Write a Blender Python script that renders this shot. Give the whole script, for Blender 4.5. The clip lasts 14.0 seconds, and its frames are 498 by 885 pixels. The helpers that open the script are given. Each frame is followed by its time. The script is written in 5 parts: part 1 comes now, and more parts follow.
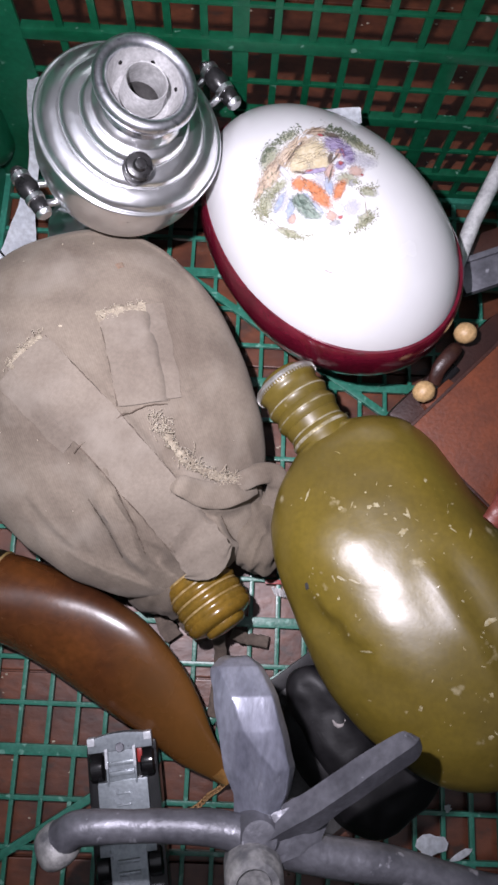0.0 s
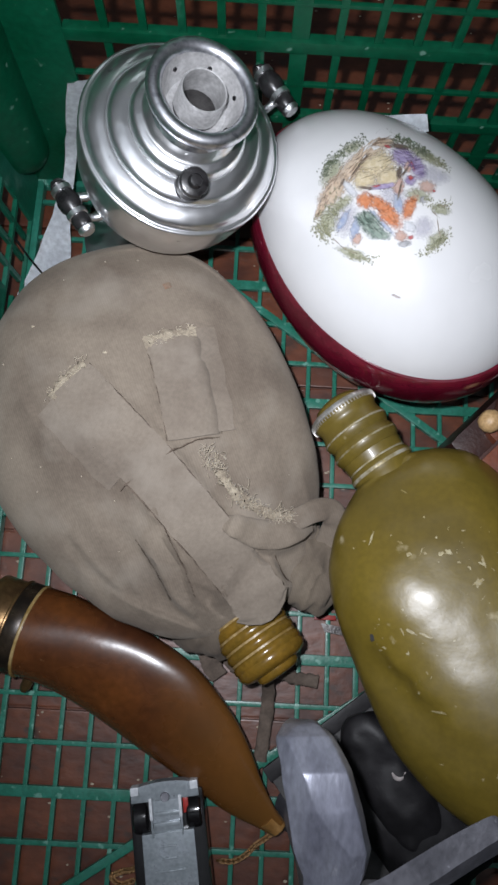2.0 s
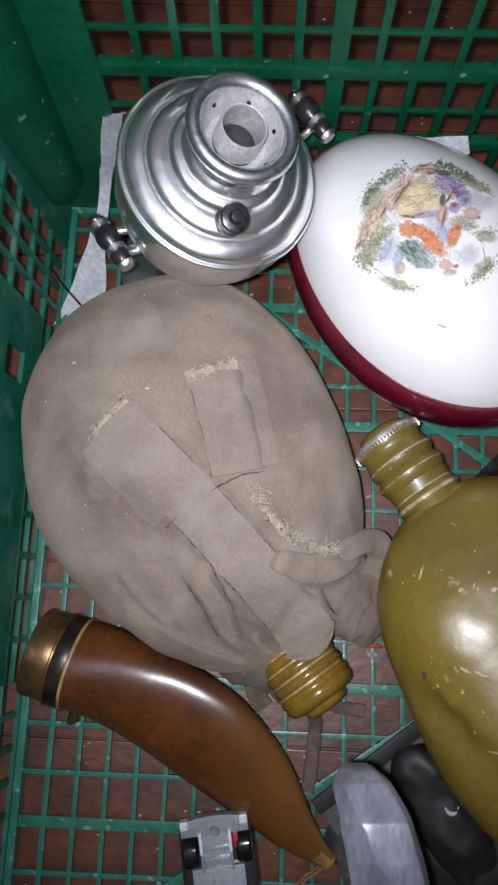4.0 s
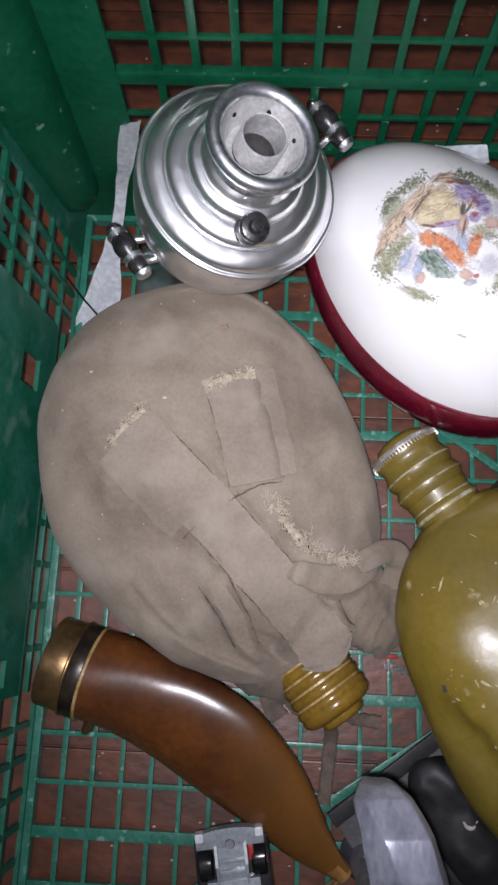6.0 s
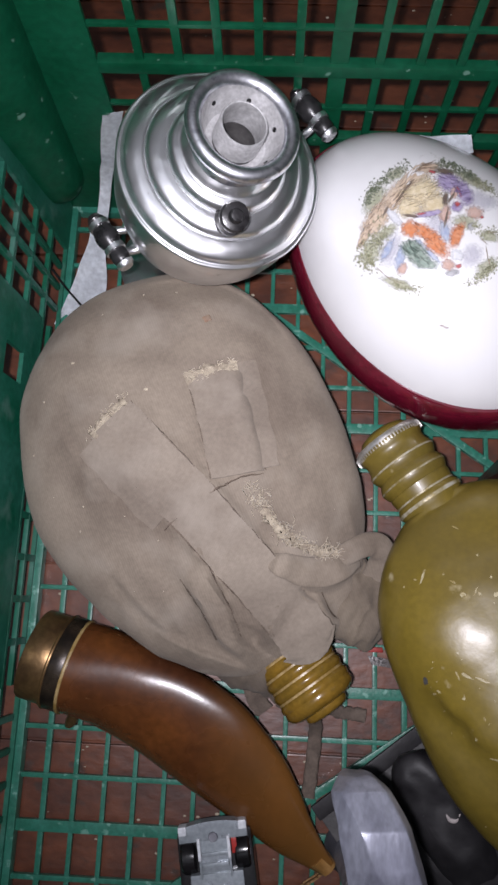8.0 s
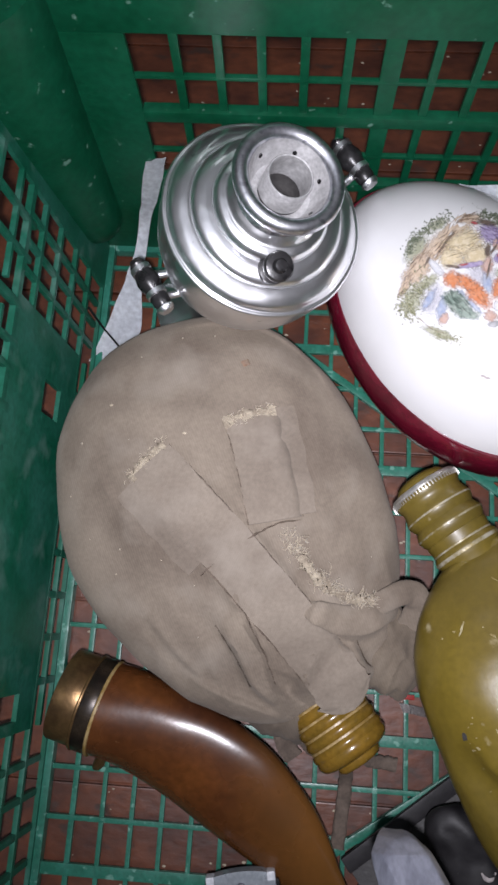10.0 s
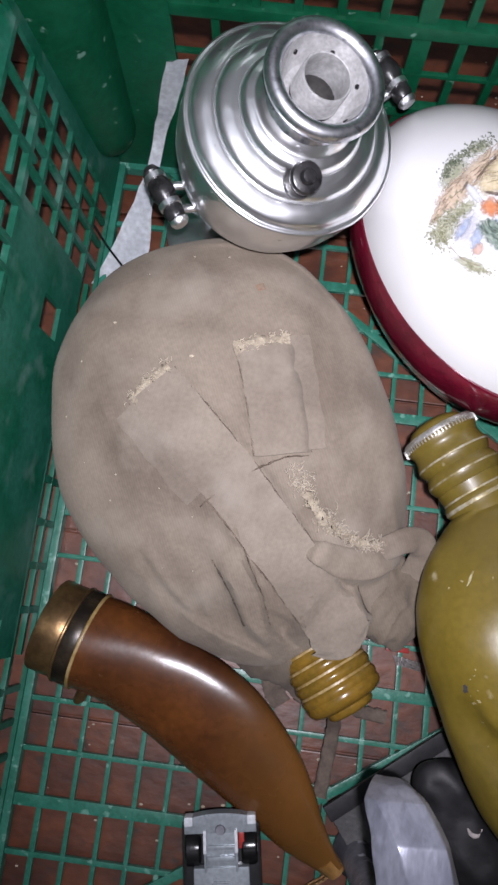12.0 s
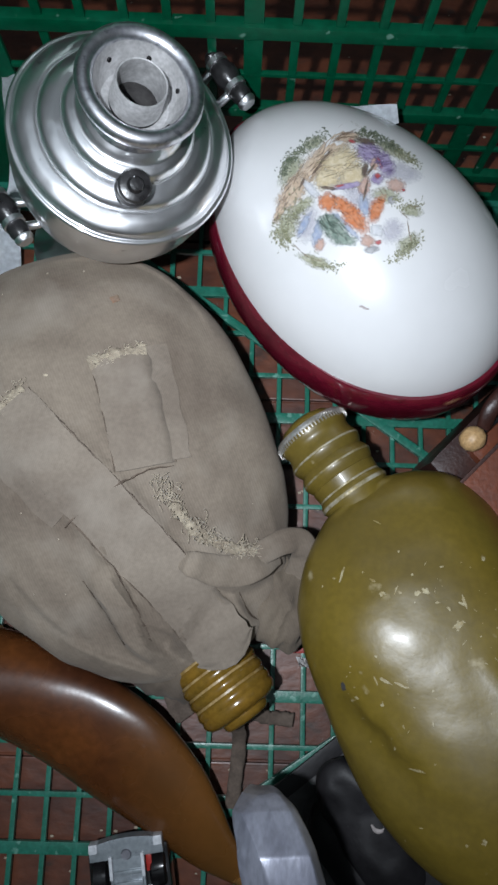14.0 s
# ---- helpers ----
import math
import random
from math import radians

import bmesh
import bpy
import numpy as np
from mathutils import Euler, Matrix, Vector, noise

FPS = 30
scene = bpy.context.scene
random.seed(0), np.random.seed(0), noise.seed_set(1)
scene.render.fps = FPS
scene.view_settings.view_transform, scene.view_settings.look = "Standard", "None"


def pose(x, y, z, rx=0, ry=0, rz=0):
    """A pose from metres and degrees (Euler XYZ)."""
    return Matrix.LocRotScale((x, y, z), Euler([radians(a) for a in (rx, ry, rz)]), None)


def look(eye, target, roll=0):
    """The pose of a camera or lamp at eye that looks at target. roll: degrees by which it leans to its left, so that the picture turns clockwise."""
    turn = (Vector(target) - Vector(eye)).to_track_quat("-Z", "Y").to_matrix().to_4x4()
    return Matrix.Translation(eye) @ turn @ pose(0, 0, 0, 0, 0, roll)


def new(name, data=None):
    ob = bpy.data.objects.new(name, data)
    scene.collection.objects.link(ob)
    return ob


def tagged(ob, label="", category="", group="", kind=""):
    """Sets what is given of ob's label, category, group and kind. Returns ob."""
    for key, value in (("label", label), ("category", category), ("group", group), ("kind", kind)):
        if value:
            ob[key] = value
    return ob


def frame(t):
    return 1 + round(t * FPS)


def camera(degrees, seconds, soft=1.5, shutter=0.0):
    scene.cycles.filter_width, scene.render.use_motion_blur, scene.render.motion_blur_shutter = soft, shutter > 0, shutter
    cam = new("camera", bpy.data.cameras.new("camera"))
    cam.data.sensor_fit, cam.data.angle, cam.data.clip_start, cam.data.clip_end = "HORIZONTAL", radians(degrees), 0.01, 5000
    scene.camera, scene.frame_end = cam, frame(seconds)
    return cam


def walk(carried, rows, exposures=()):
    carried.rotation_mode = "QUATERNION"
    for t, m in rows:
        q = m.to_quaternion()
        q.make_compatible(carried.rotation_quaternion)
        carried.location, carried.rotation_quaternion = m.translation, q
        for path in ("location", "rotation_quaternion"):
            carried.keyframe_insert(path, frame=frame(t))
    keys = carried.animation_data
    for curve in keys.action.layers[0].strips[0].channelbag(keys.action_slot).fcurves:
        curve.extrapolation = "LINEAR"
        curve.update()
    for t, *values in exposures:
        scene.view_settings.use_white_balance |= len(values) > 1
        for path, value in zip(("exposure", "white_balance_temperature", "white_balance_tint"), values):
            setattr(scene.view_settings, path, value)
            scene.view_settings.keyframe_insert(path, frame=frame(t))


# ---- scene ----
from mathutils.bvhtree import BVHTree

cam = camera(38.87, 14.0, soft=2.8)
ROWS = [
    (0.0, 0.0587, 0.0716, 0.4594, 13.58, -1.74, 2.42),
    (0.5, 0.0466, 0.0788, 0.4468, 11.72, -3.18, 2.54),
    (1.0, 0.0295, 0.0843, 0.4483, 12.28, -3.45, 3.65),
    (1.5, 0.0503, 0.0839, 0.4294, 11.81, -3.94, 2.68),
    (2.0, 0.0337, 0.1006, 0.4394, 12.44, -1.12, 2.93),
    (2.5, 0.0169, 0.1082, 0.4414, 12.42, 0.36, 4.01),
    (2.7, 0.0206, 0.1121, 0.4425, 12.24, 0.68, 2.75),
    (4.8, 0.0244, 0.1181, 0.4384, 12.38, 1.38, 1.87),
    (5.0, 0.0250, 0.1178, 0.4385, 12.34, 1.69, 1.73),
    (5.5, 0.0200, 0.1167, 0.4366, 12.41, 1.45, 2.42),
    (6.0, 0.0169, 0.1206, 0.4386, 12.68, 1.42, 2.51),
    (6.5, 0.0200, 0.1201, 0.4378, 12.64, 1.38, 2.19),
    (7.0, 0.0230, 0.1188, 0.4376, 12.47, 1.17, 2.03),
    (7.2, 0.0235, 0.1189, 0.4364, 12.36, 1.18, 2.19),
    (9.5, 0.0269, 0.1212, 0.4360, 12.78, 1.56, 2.63),
    (10.0, 0.0127, 0.1295, 0.4390, 14.23, 2.14, 3.74),
    (10.2, 0.0180, 0.1316, 0.4312, 14.71, 2.91, 6.04),
    (10.5, 0.0073, 0.1299, 0.4370, 13.76, 2.74, 4.89),
    (11.0, -0.0027, 0.1245, 0.4348, 13.55, 2.69, 6.77),
    (11.5, 0.0032, 0.1236, 0.4279, 12.57, 1.19, 6.25),
    (12.0, 0.0055, 0.1174, 0.4163, 11.40, 0.62, 7.27),
    (12.5, 0.0200, 0.1246, 0.4170, 12.18, 0.22, 5.10),
    (13.0, 0.0560, 0.1347, 0.4168, 12.11, -0.13, 0.47),
    (13.5, 0.0476, 0.1222, 0.4058, 11.18, -0.38, 3.00),
    (14.0, 0.0512, 0.1240, 0.4124, 11.80, -1.10, 1.74),
]
walk(cam, [(t, pose(x, y, z, rx, ry, rz)) for t, x, y, z, rx, ry, rz in ROWS],
     [(0.0, 0.05, 6500, 13), (1.0, -0.36, 6550, 9), (1.5, -0.3, 6480, 6), (2.0, -0.5, 6400, 1), (2.5, -0.33, 6450, 4), (5.0, -0.36, 6480, 5),
      (6.5, -0.33, 6550, 9), (9.5, -0.34, 6550, 8), (10.5, -0.14, 6480, 7), (11.0, 0.02, 6450, 7), (11.5, 0.04, 6550, 12), (12.0, -0.12, 6500, 9), (12.5, -0.2, 6400, 8),
      (13.0, -0.47, 6150, -3), (14.0, -0.62, 6170, -3)])

# ---- light: a phone torch beside the lens, and a dim room with an added bright top ----
world = bpy.data.worlds.new("room_dark_bright_top")
world.use_nodes = True
wn, wl = world.node_tree.nodes, world.node_tree.links
w_tc, w_sep, w_ramp = wn.new("ShaderNodeTexCoord"), wn.new("ShaderNodeSeparateXYZ"), wn.new("ShaderNodeValToRGB")
wl.new(w_tc.outputs["Generated"], w_sep.inputs[0])
wl.new(w_sep.outputs["Z"], w_ramp.inputs[0])
# narrow bright cone overhead, added only for the chrome to reflect
w_ramp.color_ramp.elements[0].color, w_ramp.color_ramp.elements[1].color = (0.11, 0.11, 0.12, 1), (5.2, 5.4, 6.2, 1)
w_ramp.color_ramp.elements[0].position, w_ramp.color_ramp.elements[1].position = 0.55, 0.98
w_mid = w_ramp.color_ramp.elements.new(0.88)
w_mid.color = (1.0, 1.03, 1.15, 1)
wl.new(w_ramp.outputs[0], wn["Background"].inputs[0])
wn["Background"].inputs[1].default_value = 0.11
scene.world = world
TORCH = (0.012, 0.116, 0.456)
torch = bpy.data.lights.new("torch", "AREA")
torch.shape, torch.size, torch.energy, torch.color = "DISK", 0.009, 1.62, (0.92, 0.89, 1.0)
torch_ob = new("torch", torch)
torch_ob.matrix_world = look(TORCH, (0.04, 0.28, 0.0))
torch.spread = radians(120)

MM = 0.001


# ---- materials ----
def mat(name, base, rough=0.5, metal=0.0, vary=(), scale=60.0, fine=400.0, bump=0.15, wear=None, wear_at=0.62, wear_scale=90.0, wear_soft=0.05,
        coat=0.0, spec=0.5, stretch=(1, 1, 1), rough_vary=0.12, sheen=0.0, grainy=0.8):
    """A principled material: base colour with cloudy second tones, fine grain, worn patches and fine relief."""
    m = bpy.data.materials.new(name)
    m.use_nodes = True
    nt = m.node_tree
    n, l = nt.nodes, nt.links
    b = n["Principled BSDF"]
    b.inputs["Metallic"].default_value = metal
    b.inputs["Coat Weight"].default_value = coat
    b.inputs["Coat Roughness"].default_value = 0.12
    b.inputs["Specular IOR Level"].default_value = spec
    b.inputs["Sheen Weight"].default_value = sheen
    tc = n.new("ShaderNodeTexCoord")
    mp = n.new("ShaderNodeMapping")
    mp.inputs["Scale"].default_value = stretch
    l.new(tc.outputs["Object"], mp.inputs[0])

    def noise_node(sc, detail=4.0):
        t = n.new("ShaderNodeTexNoise")
        t.inputs["Scale"].default_value, t.inputs["Detail"].default_value = sc, detail
        l.new(mp.outputs[0], t.inputs["Vector"])
        return t

    big, small = noise_node(scale), noise_node(fine, 6.0)
    second = vary if vary else tuple(c * 0.7 for c in base)
    ramp = n.new("ShaderNodeValToRGB")
    ramp.color_ramp.elements[0].position, ramp.color_ramp.elements[1].position = 0.36, 0.66
    ramp.color_ramp.elements[0].color, ramp.color_ramp.elements[1].color = (*base, 1), (*second, 1)
    l.new(big.outputs[0], ramp.inputs[0])
    grain = n.new("ShaderNodeMix")
    grain.data_type, grain.blend_type = "RGBA", "MULTIPLY"
    gr = n.new("ShaderNodeValToRGB")
    gr.color_ramp.elements[0].color, gr.color_ramp.elements[1].color = (0.72, 0.72, 0.72, 1), (1.15, 1.15, 1.15, 1)
    gr.color_ramp.elements[0].position, gr.color_ramp.elements[1].position = 0.3, 0.7
    l.new(small.outputs[0], gr.inputs[0])
    grain.inputs[0].default_value = grainy
    l.new(ramp.outputs[0], grain.inputs[6])
    l.new(gr.outputs[0], grain.inputs[7])
    colour = grain.outputs[2]
    if wear:
        w = noise_node(wear_scale, 8.0)
        wr = n.new("ShaderNodeValToRGB")
        wr.color_ramp.elements[0].position, wr.color_ramp.elements[1].position = wear_at, wear_at + wear_soft
        l.new(w.outputs[0], wr.inputs[0])
        mx = n.new("ShaderNodeMix")
        mx.data_type = "RGBA"
        l.new(wr.outputs[0], mx.inputs[0])
        l.new(colour, mx.inputs[6])
        mx.inputs[7].default_value = (*wear, 1)
        colour = mx.outputs[2]
    l.new(colour, b.inputs["Base Color"])
    rm = n.new("ShaderNodeMapRange")
    rm.inputs[3].default_value, rm.inputs[4].default_value = max(0.02, rough - rough_vary), min(1.0, rough + rough_vary)
    l.new(big.outputs[0], rm.inputs[0])
    l.new(rm.outputs[0], b.inputs["Roughness"])
    if bump:
        bp = n.new("ShaderNodeBump")
        bp.inputs["Strength"].default_value, bp.inputs["Distance"].default_value = bump, 0.0006
        l.new(small.outputs[0], bp.inputs["Height"])
        l.new(bp.outputs[0], b.inputs["Normal"])
    return m


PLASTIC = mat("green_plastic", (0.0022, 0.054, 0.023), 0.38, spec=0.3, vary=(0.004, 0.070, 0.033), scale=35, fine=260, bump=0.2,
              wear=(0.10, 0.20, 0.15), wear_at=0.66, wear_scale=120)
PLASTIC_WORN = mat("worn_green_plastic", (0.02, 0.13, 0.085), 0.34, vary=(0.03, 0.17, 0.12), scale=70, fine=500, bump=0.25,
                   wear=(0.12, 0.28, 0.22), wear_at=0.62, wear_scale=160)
# side walls: scuffed green, with extra light from the torch painted into the base
PLASTIC_SIDE = mat("lightened_rubbed_green_plastic", (0.006, 0.092, 0.050), 0.45, spec=0.35, vary=(0.02, 0.125, 0.085), scale=40, fine=300, bump=0.25,
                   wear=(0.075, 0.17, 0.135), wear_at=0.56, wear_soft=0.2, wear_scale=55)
SCUFF = mat("scuffed_plastic", (0.11, 0.22, 0.165), 0.6, vary=(0.09, 0.20, 0.15), scale=200, fine=600, bump=0.2)
BOARDS = mat("painted_boards", (0.128, 0.041, 0.019), 0.42, vary=(0.056, 0.017, 0.009), scale=34, fine=170, bump=0.45,
             wear=(0.045, 0.024, 0.017), wear_at=0.60, wear_soft=0.10, wear_scale=75, stretch=(0.8, 1.3, 1), rough_vary=0.14, grainy=0.95)
CHROME = mat("chrome", (0.98, 0.98, 1.0), 0.09, 1.0, vary=(0.92, 0.93, 0.95), scale=50, fine=110, bump=0.22, rough_vary=0.05,
             wear=(0.66, 0.66, 0.67), wear_at=0.68, wear_scale=200, grainy=0.3)


def hazy(m, rough, share):
    """A second, broader gloss over a polished metal: fine scratches."""
    nt = m.node_tree
    n, l = nt.nodes, nt.links
    a = n["Principled BSDF"]
    b = n.new("ShaderNodeBsdfPrincipled")
    b.inputs["Metallic"].default_value, b.inputs["Roughness"].default_value = 1.0, rough
    l.new(a.inputs["Base Color"].links[0].from_socket, b.inputs["Base Color"])
    mx = n.new("ShaderNodeMixShader")
    mx.inputs[0].default_value = share
    l.new(a.outputs[0], mx.inputs[1])
    l.new(b.outputs[0], mx.inputs[2])
    l.new(mx.outputs[0], n["Material Output"].inputs[0])
    return m


hazy(CHROME, 0.40, 0.50)
CHROME_DULL = mat("dull_chrome", (0.88, 0.89, 0.93), 0.20, 1.0, vary=(0.70, 0.71, 0.77), scale=160, fine=500, bump=0.25, wear=(0.5, 0.5, 0.55), wear_at=0.6, wear_scale=240)
hazy(CHROME_DULL, 0.42, 0.45)
DUSTY_BLACK = mat("dusty_black_plastic", (0.010, 0.0095, 0.010), 0.30, vary=(0.022, 0.021, 0.022), scale=180, fine=600, bump=0.2, wear=(0.12, 0.11, 0.105), wear_at=0.70, wear_scale=260)
BLACK = mat("black_plastic", (0.007, 0.0065, 0.007), 0.18, vary=(0.012, 0.011, 0.012), scale=120, fine=500, bump=0.08)
PORCELAIN = mat("white_porcelain", (0.60, 0.598, 0.60), 0.26, vary=(0.57, 0.568, 0.57), scale=25, fine=160, bump=0.0, coat=0.6, rough_vary=0.03, grainy=0.03)
PORCELAIN.node_tree.nodes["Principled BSDF"].inputs["Coat Roughness"].default_value = 0.22
CHIP_GREY = mat("grey_chip", (0.38, 0.34, 0.33), 0.5, scale=300, fine=800, bump=0.1)
MAROON = mat("maroon_glaze", (0.115, 0.006, 0.018), 0.16, vary=(0.075, 0.004, 0.012), scale=60, fine=300, bump=0.03, coat=0.6,
             wear=(0.2, 0.08, 0.09), wear_at=0.76, wear_scale=240)
OLIVE = mat("olive_paint", (0.136, 0.098, 0.0148), 0.38, vary=(0.096, 0.069, 0.0125), scale=17, fine=330, bump=0.10, coat=0.10, grainy=0.45,
            wear=(0.34, 0.29, 0.17), wear_at=0.665, wear_soft=0.10, wear_scale=75, rough_vary=0.16)
CHIP = mat("chipped_paint", (0.36, 0.32, 0.20), 0.36, vary=(0.21, 0.16, 0.06), scale=400, fine=900, bump=0.1)
OLIVE_CAP = mat("olive_brown_cap", (0.185, 0.105, 0.016), 0.20, vary=(0.14, 0.085, 0.014), scale=90, fine=400, bump=0.08,
                wear=(0.45, 0.40, 0.3), wear_at=0.70, wear_scale=260)
BARE = mat("bare_aluminium", (0.55, 0.54, 0.52), 0.38, 0.8, vary=(0.35, 0.33, 0.28), scale=200, fine=700, bump=0.2)
HORN = mat("polished_horn", (0.118, 0.040, 0.011), 0.27, vary=(0.050, 0.017, 0.007), scale=19, fine=260, bump=0.10, coat=0.5,
           stretch=(1, 1, 1), wear=(0.26, 0.15, 0.07), wear_at=0.72, wear_scale=120)


def amber_end(m, start, end, colour):
    """Let the horn's own colour pale towards its tip, along x."""
    nt = m.node_tree
    n, l = nt.nodes, nt.links
    b = n["Principled BSDF"]
    old = b.inputs["Base Color"].links[0].from_socket
    sep, rng_, mx = n.new("ShaderNodeSeparateXYZ"), n.new("ShaderNodeMapRange"), n.new("ShaderNodeMix")
    l.new(n["Texture Coordinate"].outputs["Object"], sep.inputs[0])
    l.new(sep.outputs["X"], rng_.inputs[0])
    rng_.inputs[1].default_value, rng_.inputs[2].default_value = start, end
    mx.data_type = "RGBA"
    l.new(rng_.outputs[0], mx.inputs[0])
    l.new(old, mx.inputs[6])
    mx.inputs[7].default_value = (*colour, 1)
    l.new(mx.outputs[2], b.inputs["Base Color"])


amber_end(HORN, -0.01, 0.08, (0.17, 0.078, 0.018))
HORN_TIP = mat("amber_horn_tip", (0.24, 0.115, 0.03), 0.3, vary=(0.30, 0.17, 0.06), scale=60, fine=240, bump=0.1, coat=0.2)
BRASS_PALE = mat("rubbed_ridge", (0.36, 0.26, 0.12), 0.4, vary=(0.22, 0.14, 0.04), scale=160, fine=600, bump=0.2)
BRASS = mat("tarnished_brass", (0.24, 0.145, 0.06), 0.33, 0.75, vary=(0.12, 0.07, 0.035), scale=60, fine=420, bump=0.15)
DARK_BRASS = mat("dark_brass", (0.05, 0.036, 0.024), 0.3, 0.5, vary=(0.02, 0.015, 0.012), scale=90, fine=420, bump=0.12)
GOLD = mat("gilt_chain", (0.62, 0.36, 0.17), 0.3, 0.9, scale=300, fine=900, bump=0.0)
CAST = mat("grey_cast_metal", (0.19, 0.19, 0.215), 0.44, 0.4, vary=(0.095, 0.095, 0.11), scale=45, fine=330, bump=0.5,
           wear=(0.38, 0.38, 0.42), wear_at=0.63, wear_scale=110)
BLADE = mat("bright_cast_metal", (0.25, 0.26, 0.31), 0.42, 0.35, vary=(0.15, 0.155, 0.195), scale=45, fine=330, bump=0.2,
            wear=(0.50, 0.50, 0.55), wear_at=0.66, wear_soft=0.10, wear_scale=70, stretch=(1.6, 0.6, 1))
KNOB = mat("battered_metal", (0.42, 0.41, 0.40), 0.5, 0.35, vary=(0.15, 0.15, 0.16), scale=130, fine=500, bump=0.5)
ROD = mat("grey_tube", (0.80, 0.80, 0.79), 0.33, 0.4, vary=(0.55, 0.55, 0.56), scale=80, fine=400, bump=0.15)
RUBBER = mat("black_rubber", (0.0085, 0.0078, 0.0088), 0.50, vary=(0.015, 0.014, 0.0155), scale=60, fine=260, bump=0.25, spec=0.3,
             wear=(0.16, 0.16, 0.17), wear_at=0.73, wear_scale=60)
SLATE = mat("grey_card", (0.060, 0.058, 0.057), 0.6, vary=(0.030, 0.029, 0.029), scale=70, fine=420, bump=0.4)
LEATHER = mat("red_brown_leather", (0.140, 0.038, 0.016), 0.40, vary=(0.100, 0.027, 0.012), scale=60, fine=480, bump=0.35,
              wear=(0.25, 0.14, 0.10), wear_at=0.74, wear_scale=160)
LEATHER_RED = mat("reddish_leather", (0.20, 0.05, 0.035), 0.45, vary=(0.13, 0.03, 0.022), scale=80, fine=480, bump=0.3)
LEATHER_DARK = mat("dark_leather", (0.045, 0.017, 0.012), 0.4, vary=(0.028, 0.011, 0.009), scale=60, fine=480, bump=0.35)
WOOD = mat("pale_wood", (0.50, 0.33, 0.16), 0.5, vary=(0.40, 0.25, 0.11), scale=260, fine=900, bump=0.2)
PAPER = mat("white_paper", (0.80, 0.83, 0.86), 0.7, vary=(0.68, 0.71, 0.75), scale=50, fine=300, bump=0.2)
GREY_PLASTIC = mat("grey_plastic", (0.31, 0.34, 0.37), 0.30, 0.35, vary=(0.25, 0.28, 0.30), scale=120, fine=500, bump=0.15)
PALE_PLASTIC = mat("pale_grey_plastic", (0.62, 0.64, 0.67), 0.3, vary=(0.5, 0.52, 0.55), scale=120, fine=500, bump=0.1)
RED = mat("red_plastic", (0.35, 0.02, 0.015), 0.35, scale=120, fine=500, bump=0.1)
ORANGE = mat("orange_plastic", (0.65, 0.20, 0.03), 0.5, scale=20, fine=200, bump=0.2)
SATIN = mat("satin_metal", (0.62, 0.615, 0.615), 0.40, 0.5, vary=(0.45, 0.445, 0.445), scale=140, fine=600, bump=0.2,
            wear=(0.3, 0.29, 0.28), wear_at=0.66, wear_scale=160)
RUBBED = mat("rubbed_edge", (0.36, 0.335, 0.26), 0.42, 0.2, vary=(0.17, 0.13, 0.04), scale=190, fine=700, bump=0.2)
FLUE_SHADE = mat("shaded_flue_metal", (0.10, 0.095, 0.093), 0.6, 0.2, vary=(0.05, 0.047, 0.047), scale=120, fine=500, bump=0.2)
FILM = mat("dusty_film", (0.24, 0.22, 0.21), 0.25, vary=(0.14, 0.12, 0.11), scale=160, fine=600, bump=0.3)
THREAD = mat("pale_thread", (0.40, 0.34, 0.25), 0.8, vary=(0.30, 0.25, 0.18), scale=300, fine=900, bump=0.1, sheen=0.3)


def cloth_mat(name, base, second, pale, rib=270):
    """Worn cotton: fine ribs of the weave, cloudy stains and pale rubbed spots."""
    m = mat(name, base, 0.85, vary=second, scale=21, fine=520, bump=0.12, grainy=0.40, wear=pale, wear_at=0.52, wear_soft=0.34, wear_scale=30, spec=0.12, sheen=0.03)
    m.node_tree.nodes["Principled BSDF"].inputs["Diffuse Roughness"].default_value = 0.25
    nt = m.node_tree
    n, l = nt.nodes, nt.links
    wv = n.new("ShaderNodeTexWave")
    wv.inputs["Scale"].default_value, wv.inputs["Distortion"].default_value = rib, 3.0
    wv.inputs["Detail"].default_value, wv.inputs["Detail Scale"].default_value = 2.0, 0.4
    tc = n["Texture Coordinate"]
    turn = n.new("ShaderNodeMapping")
    turn.inputs["Rotation"].default_value = (0, 0, radians(-24))
    l.new(tc.outputs["Object"], turn.inputs[0])
    l.new(turn.outputs[0], wv.inputs["Vector"])
    b2 = n.new("ShaderNodeBump")
    b2.inputs["Strength"].default_value, b2.inputs["Distance"].default_value = 0.13, 0.0004
    l.new(wv.outputs["Fac"], b2.inputs["Height"])
    l.new(n["Bump"].outputs[0], b2.inputs["Normal"])
    l.new(b2.outputs[0], n["Principled BSDF"].inputs["Normal"])
    tone, mul = n.new("ShaderNodeMapRange"), n.new("ShaderNodeMix")
    tone.inputs[3].default_value, tone.inputs[4].default_value = 0.955, 1.03
    l.new(wv.outputs["Fac"], tone.inputs[0])
    mul.data_type, mul.blend_type = "RGBA", "MULTIPLY"
    mul.inputs[0].default_value = 1.0
    b = n["Principled BSDF"]
    l.new(b.inputs["Base Color"].links[0].from_socket, mul.inputs[6])
    l.new(tone.outputs[0], mul.inputs[7])
    l.new(mul.outputs[2], b.inputs["Base Color"])
    return m


